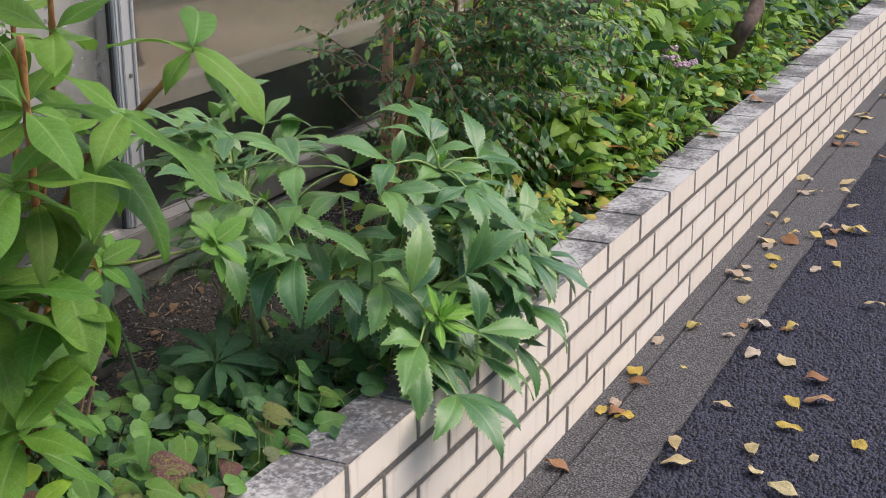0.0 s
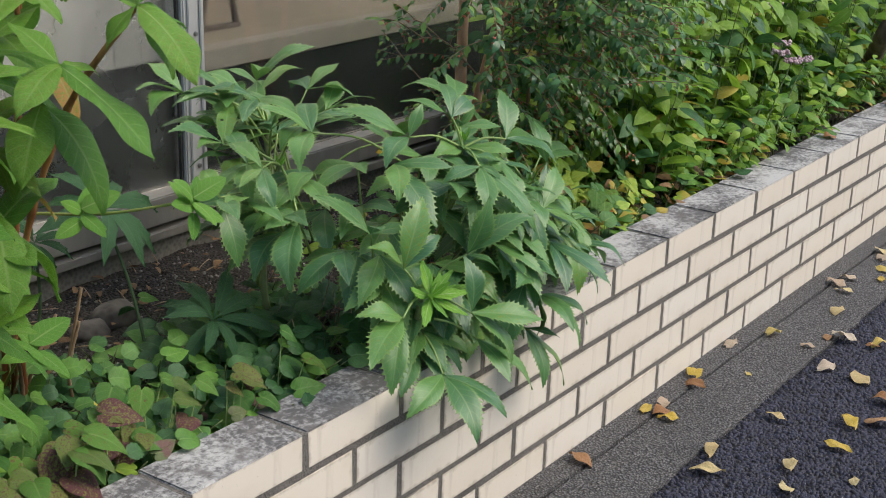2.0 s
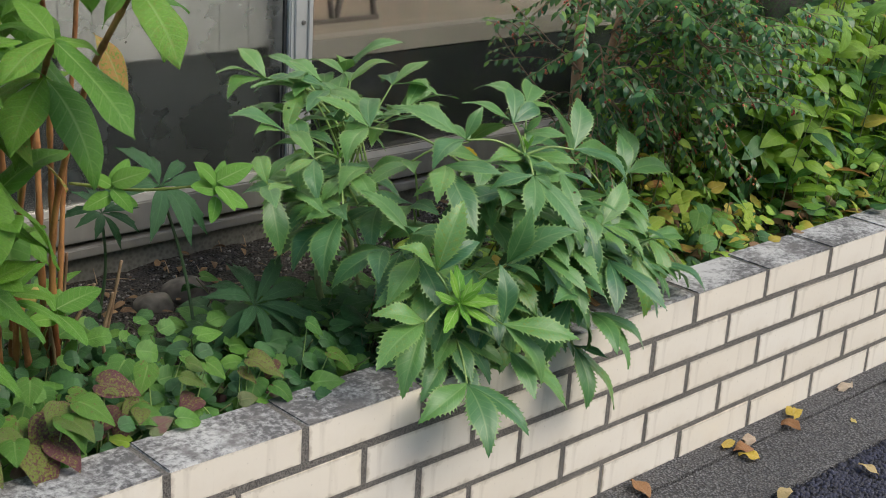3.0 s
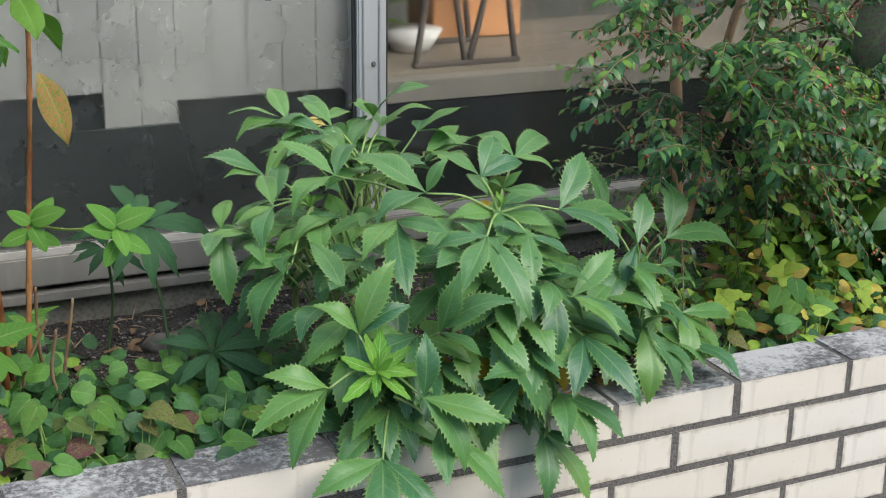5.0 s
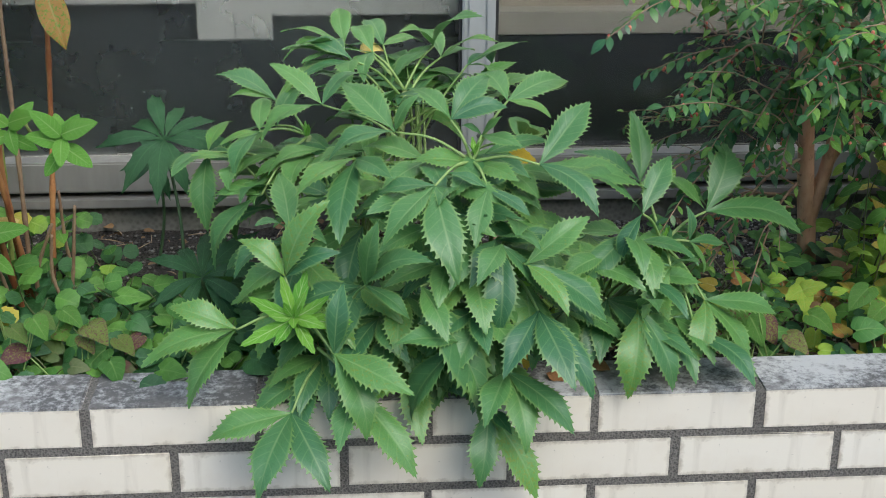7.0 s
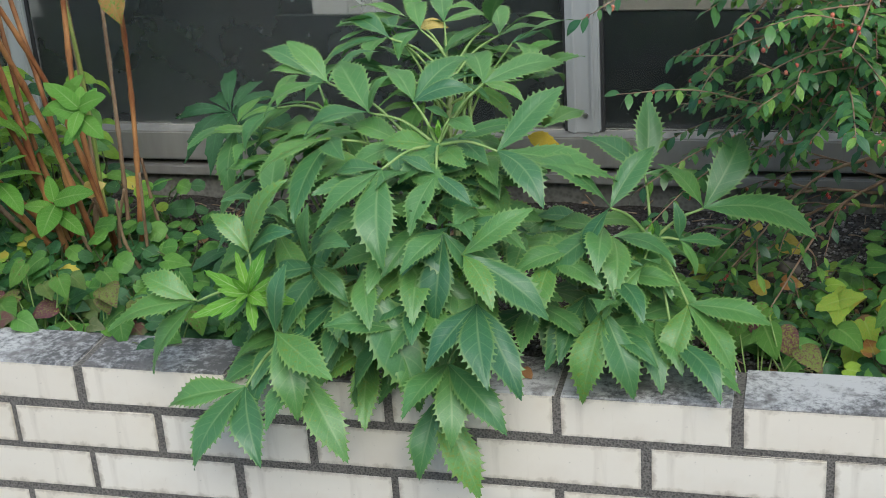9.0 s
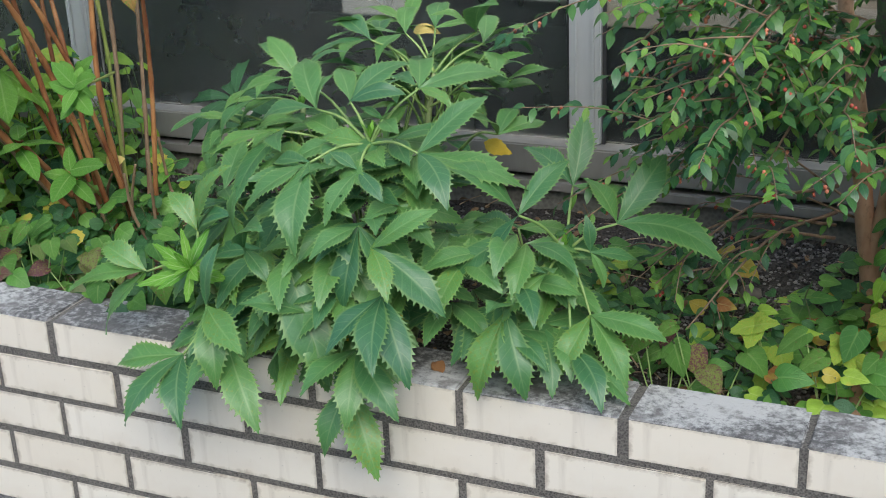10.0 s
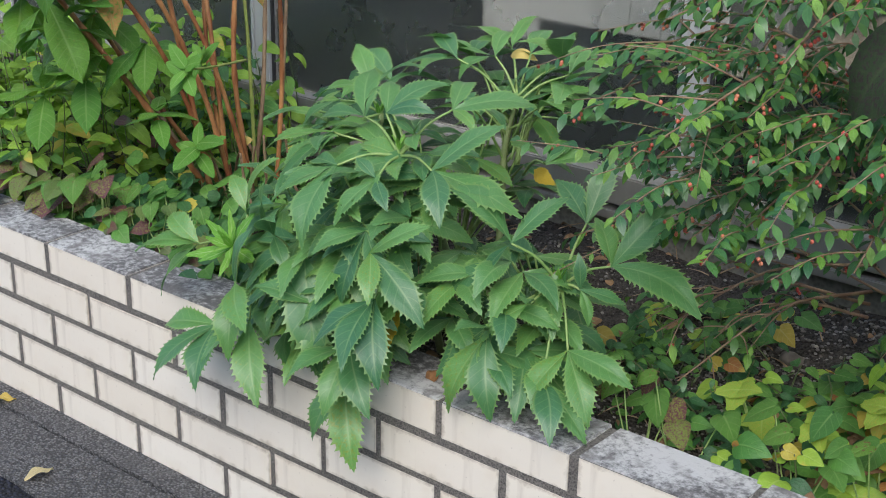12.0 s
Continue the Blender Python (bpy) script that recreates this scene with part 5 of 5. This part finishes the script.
def heart_plant(x, y, count, seed, red, reach=0.07, size=0.048, label="heart-leaved creeper with reddened leaves by the wall cap"):
    rnd = random.Random(seed)
    t = thing("heart_leaf_plant", (x, y, 0.285), label, "creeper", "heart-leaved creepers")
    for i in range(count):
        a = rnd.uniform(0, 6.28)
        r = reach * math.sqrt(rnd.random())
        top = Vector((x + r * math.cos(a), y + r * math.sin(a) * 0.6, 0.335 + rnd.uniform(0.0, 0.07) + 0.03 * (1 - r / reach)))
        tube_part("stalk", [(x + 0.3 * r * math.cos(a), y + 0.3 * r * math.sin(a), 0.283), (x + 0.6 * r * math.cos(a), y + 0.5 * r * math.sin(a), 0.32), top], 0.0014, 0.001, PETIOLE, t, "", 5, 4)
        d = Vector((math.cos(a) + rnd.uniform(-0.3, 0.3), -0.7 + 0.4 * math.sin(a), rnd.uniform(-0.9, -0.2)))
        stock = RED_HEART if rnd.random() < red else GREEN_HEART
        hang(new("leaf", rnd.choice(stock)), t, aim(top, top + d, (d.x * 0.4 + rnd.uniform(-0.3, 0.3), -0.7, 1.0), size * rnd.uniform(0.75, 1.15)))


for i, (x, y, n, red) in enumerate(((-0.44, 0.135, 12, 0.85), (-0.34, 0.13, 12, 0.8), (-0.25, 0.14, 11, 0.6), (-0.14, 0.14, 8, 0.6), (-0.03, 0.13, 5, 0.45), (0.07, 0.13, 5, 0.3), (-0.30, 0.20, 7, 0.3), (-0.12, 0.21, 4, 0.2), (0.90, 0.13, 6, 0.25), (1.12, 0.15, 4, 0.0), (1.20, 0.20, 4, 0.0), (0.96, 0.14, 3, 0.0))):
    heart_plant(x, y, n, 50 + i, red, 0.07, 0.048 if x < -0.2 else 0.040)

# ---- purple-leaved stem beside the shrub ----
PURPLE = leaf_material("purple_leaf", (0.040, 0.075, 0.028), (0.05, 0.085, 0.03), (0.11, 0.15, 0.06), 6.0, 0.5, blotch=(0.055, 0.030, 0.036), amount=0.10, shift=0.1)
plum = thing("purple_leaf_plant", (1.33, 0.56, 0.285), "thin stem with large dull purple-green leaves beside the shrub", "plant")
tube_part("stem", [(1.33, 0.56, 0.28), (1.33, 0.52, 0.6), (1.31, 0.28, 0.90), (1.26, 0.11, 0.95)], 0.0032, 0.0018, DARK_BARK, plum)
BROAD = leaf_mesh("leaf", leaf_template(1.0, 0.36, 20, 3, "oval", 0.05, 0.5, 0.35, 0.05, 2), PURPLE)
for base, end, size in (((1.215, 0.085, 0.91), (1.131, 0.09, 0.80), 0.140), ((1.30, 0.17, 0.92), (1.36, 0.10, 0.90), 0.11)):
    tube_part("petiole", [(1.27, 0.13, 0.94), (1.25, 0.11, 0.94), base], 0.0018, 0.0012, TWIG, plum, "", 5, 4)
    hang(new("leaf", BROAD), plum, aim(base, end, (-0.35, -0.8, 0.55), size))

# ---- tan stems beyond the shrub ----
brake = thing("stem_clump", (1.42, 0.46, 0.285), "clump of bare tan stems rising beyond the berry shrub", "shrub")
for x0, y0, x1, y1, z in ((1.40, 0.48, 1.43, 0.40, 1.15), (1.43, 0.45, 1.47, 0.38, 1.2), (1.46, 0.50, 1.54, 0.46, 1.1), (1.37, 0.50, 1.36, 0.45, 1.1), (1.48, 0.44, 1.62, 0.36, 0.95), (1.30, 0.48, 1.27, 0.38, 0.75)):
    tube_part("stem", [(x0, y0, 0.27), (x0 + 0.01, y0 - 0.01, 0.55), (x1, y1, z)], 0.0055, 0.0035, CANE_GREY, brake, "", 7, 8, 6)

# ---- flower heads ----
for i, (x, y, z) in enumerate(((1.885, 0.115, 0.585), (1.965, 0.08, 0.560), (1.93, 0.13, 0.60), (1.90, 0.09, 0.565), (2.05, 0.30, 0.70), (2.12, 0.24, 0.66))):
    f = thing("pink_flower", (x, y, 0.285), "dusty pink flat flower head on a thin stem", "flower", "pink flowers")
    tube_part("stem", [(x + 0.02, y + 0.08, 0.285), (x + 0.01, y + 0.04, 0.45), (x, y, z)], 0.002, 0.0014, GREEN_STEM, f)
    pile = Pile()
    for k in range(34):
        r, a = 0.022 * math.sqrt(sr.random()), sr.uniform(0, 6.28)
        pile.leaf(BALL, at(x + r * math.cos(a), y + r * math.sin(a), z + sr.uniform(-0.004, 0.006)) @ Matrix.Diagonal((0.004, 0.004, 0.004, 1)))
    part("flower_head", pile.mesh("flower_head", [PINK]), None, f)

# ---- crooked trunk further along ----
snag = thing("crooked_trunk", (2.95, 0.25, 0.285), "bare crooked grey-brown trunk rising from the bed", "trunk")
tube_part("trunk", [(2.98, 0.28, 0.28), (2.90, 0.22, 0.40), (2.78, 0.15, 0.52), (2.84, 0.12, 0.60), (2.90, 0.16, 0.72), (2.80, 0.22, 0.95), (2.85, 0.25, 1.3)], 0.030, 0.018, DARK_BARK, snag, "", 10)

# ---- yellow fallen leaf caught on the hellebore ----
hang_leaf = new("yellow_leaf", leaf_mesh("yellow_leaf", leaf_template(0.045, 0.3, 8, 2, "oval", 0, 0.9, 0.6, 0.05, 3), DRY_YELLOW))
hang_leaf.matrix_world = aim((0.365, 0.54, 0.664), (0.41, 0.56, 0.67), (0, -0.6, 1))
tagged(hang_leaf, "pale yellow fallen leaf caught on the hellebore", "leaf")

# ---- yellow leaf lodged among the canes ----
lodged = new("yellow_leaf", leaf_mesh("yellow_leaf", leaf_template(0.045, 0.32, 10, 2, "oval", 0, 0.7, 0.6, 0.06, 5), DRY_YELLOW))
lodged.matrix_world = aim((-0.205, 0.44, 0.415), (-0.160, 0.43, 0.435), (0.3, -1, 0.4))
tagged(lodged, "bright yellow fallen leaf lodged among the canes", "leaf")

# ---- stones and litter on the soil ----
for i, (x, y, s) in enumerate(((0.113, 0.575, 0.030), (0.19, 0.60, 0.034), (1.16, 0.56, 0.022), (0.93, 0.52, 0.016))):
    bm = bmesh.new()
    bmesh.ops.create_icosphere(bm, subdivisions=3, radius=1.0)
    for v in bm.verts:
        v.co *= 1 + 0.22 * noise.noise(v.co * 1.4 + Vector((i * 7, 0, 0)))
        v.co = Vector((v.co.x * s * 1.25, v.co.y * s, v.co.z * s * 0.75))
    ob = new("stone", mesh_of(bm, "stone", STONE, True))
    ob.location = (x, y, 0.283 + s * 0.4)
    tagged(ob, "rough grey-brown stone half sunk in the soil", "stone", "stones")

gr = np.random.RandomState(11)
N = 13000
gx, gy = np.where(gr.uniform(0, 1, N) < 0.5, gr.uniform(-0.5, 1.9, N), gr.uniform(0.75, 1.6, N)), gr.uniform(0.11, 0.77, N)
gs = gr.uniform(0.0012, 0.0042, N)
gravel = Pile()
for x, y, s in zip(gx.tolist(), gy.tolist(), gs.tolist()):
    p = Vector((x, y, 0))
    z = 0.283 + 0.014 * noise.noise(p * 3.0) + 0.010 * noise.noise(p * 14.0) + 0.006 * noise.noise(p * 45.0)
    gravel.leaf(BALL, at(x, y, z + s * 0.3) @ Matrix.Diagonal((s, s * 0.8, s * 0.7, 1)))
GRIT = Mat("soil_grit", 0.9)
GRIT.color(GRIT.mix(GRIT.random(True), (0.030, 0.026, 0.022), (0.30, 0.275, 0.245)))
tagged(new("soil_gravel", gravel.mesh("soil_gravel", [GRIT.m])), "small grey-brown grit and crumbs on the soil", "gravel", kind="stuff")

lit = random.Random(9)
litter = Pile()
for i in range(900):
    x, y = lit.uniform(-0.6, 2.0), lit.uniform(0.11, 0.76)
    p = Vector((x, y, 0.290 + 0.014 * noise.noise(Vector((x, y, 0)) * 3.0) + lit.uniform(0, 0.008)))
    a = lit.uniform(0, 6.28)
    d = Vector((math.cos(a), math.sin(a), lit.uniform(-0.15, 0.25)))
    if i % 3 == 0:
        n = lit.uniform(0.02, 0.07)
        litter.tube([p, p + d * n * 0.5 + Vector((0, 0, 0.002)), p + d * n], 0.0013, 0.0007, 4, 2, 1)
    else:
        litter.leaf(HERB_LEAF[i % 3], aim(p, p + d, (lit.uniform(-0.6, 0.6), lit.uniform(-0.6, 0.6), 1), lit.uniform(0.008, 0.032)), 0)
tagged(new("soil_litter", litter.mesh("soil_litter", [LITTER, DRY_TWIG])), "dry leaf scraps and broken twigs on the soil", "litter", kind="stuff")

# ---- dead stalks at the foot of the hellebore ----
for i in range(16):
    x, y = lit.uniform(0.12, 0.50), lit.uniform(0.10, 0.34)
    stalk = thing("dead_stalk", (x, y, 0.285), "thin dry straw-coloured stalk standing in the soil", "stalk", "dead stalks")
    lean = Vector((lit.uniform(-0.05, 0.05), lit.uniform(-0.04, 0.03), lit.uniform(0.06, 0.15)))
    tube_part("stem", [(x, y, 0.28), Vector((x, y, 0.28)) + lean * 0.5 + Vector((0.008, 0, 0)), Vector((x, y, 0.28)) + lean], 0.0013, 0.0007, DRY_TWIG, stalk, "", 5, 4)

# ---- fallen leaves on the road ----
FALLEN = []
for i in range(12):
    m = (DRY_LEAF, DRY_PALE, DRY_BROWN, DRY_YELLOW, DRY_YELLOW, DRY_LEAF)[i % 6]
    fold, arch, wave = (0.5, 0.9, 0.7)[i % 3], (0.35, -0.3, 0.5, 0.2)[i % 4], (0.22, 0.30, 0.18)[i % 3]
    FALLEN.append(leaf_mesh("fallen_leaf", leaf_template(1.0, (0.24, 0.30, 0.32)[i % 3], 10, 2, ("lance", "oval", "obovate")[i % 3], 0.0, arch, fold, wave, i + 40), m))
fl = random.Random(21)
SPOTS = [(1.006, -0.061), (1.05, -0.045), (0.99, -0.085), (1.17, -0.057), (1.136, -0.252), (0.958, -0.354), (0.973, -0.47), (1.085, -0.398), (1.241, -0.429), (0.919, -0.212), (0.84, -0.241), (0.867, -0.381), (1.424, -0.023), (1.529, -0.163), (1.967, -0.067), (1.93, -0.10), (2.559, -0.04), (2.506, -0.202), (2.46, -0.24), (2.491, -0.302), (2.162, -0.297), (2.864, -0.098), (3.023, -0.03), (3.551, -0.045), (1.626, -0.214), (1.639, -0.286), (-0.065, -0.159), (-0.333, -0.041), (0.726, -0.038), (1.202, -0.379), (1.06, -0.54), (0.812, -0.446), (1.435, -0.24), (1.22, -0.03), (1.30, -0.12), (1.0, -0.03)]
for i in range(70):
    SPOTS.append((fl.uniform(1.3, 6.0), -abs(fl.gauss(0.0, 0.22)) - 0.03))
for i, (x, y) in enumerate(SPOTS):
    size = fl.uniform(0.040, 0.068) * (0.6 if i % 7 == 6 else 1.0)
    a = fl.uniform(0, 6.28)
    d = Vector((math.cos(a), math.sin(a), 0))
    ob = new("fallen_leaf", fl.choice(FALLEN))
    m = aim((x - d.x * size / 2, y - d.y * size / 2, 0), (x + d.x, y + d.y, 0), (fl.uniform(-0.3, 0.3), fl.uniform(-0.3, 0.3), 1), size)
    low = min((m @ v.co).z for v in ob.data.vertices)
    ob.matrix_world = at(0, 0, GROUND + 0.007 - low) @ m
    tagged(ob, "curled dry fallen leaf lying on the road edge", "leaf", "fallen leaves on the road")
# leaves resting on the wall cap
for x, y, s in ((0.60, 0.055, 0.03), (0.66, 0.08, 0.035), (2.1, 0.06, 0.05), (2.6, 0.07, 0.06), (0.32, 0.07, 0.03)):
    ob = new("fallen_leaf", FALLEN[2])
    m = aim((x, y, 0), (x + 1, y + fl.uniform(-1, 1), 0), (0, -0.3, 1), s)
    low = min((m @ v.co).z for v in ob.data.vertices)
    ob.matrix_world = at(0, 0, 0.334 - low) @ m
    tagged(ob, "small brown dry leaf lying on the wall cap", "leaf", "leaves on the wall cap")

# ---- brick planter wall ----
PITCH, COURSE = 0.220, 0.0692
wall = thing("retaining_wall", (2.0, 0.05, GROUND), "low planter wall of cream glazed bricks with dark mortar", "planter wall", "", "structure")
part("mortar", box((-2.2, 0.0014, GROUND - 0.02), (8.0, 0.094, 0.3305)), MORTAR, wall, "dark recessed gritty mortar")


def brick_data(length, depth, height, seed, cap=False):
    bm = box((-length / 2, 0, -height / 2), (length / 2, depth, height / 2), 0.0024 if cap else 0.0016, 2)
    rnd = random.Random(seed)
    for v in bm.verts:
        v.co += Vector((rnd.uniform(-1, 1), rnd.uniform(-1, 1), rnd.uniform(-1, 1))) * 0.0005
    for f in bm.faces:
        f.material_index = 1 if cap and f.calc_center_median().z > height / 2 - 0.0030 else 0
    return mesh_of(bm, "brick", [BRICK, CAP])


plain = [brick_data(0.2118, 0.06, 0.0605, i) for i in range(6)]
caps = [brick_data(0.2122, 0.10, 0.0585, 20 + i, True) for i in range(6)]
rnd = random.Random(4)
for row in range(5):
    top = row == 4
    z = GROUND + 0.004 + 0.0303 + row * COURSE if not top else 0.3033
    for k in range(-9, 35):
        x = (k + 0.5 + (0.5 if row % 2 else 0.0)) * PITCH
        ob = new("brick", rnd.choice(caps if top else plain))
        jolt = pose(x + rnd.uniform(-0.0012, 0.0012), rnd.uniform(-0.0004, 0.0008), z + rnd.uniform(-0.0012, 0.0012) + (0.001 if top else 0), rnd.uniform(-0.3, 0.3), rnd.uniform(-0.3, 0.3), rnd.uniform(-0.15, 0.15))
        hang(ob, wall, jolt)
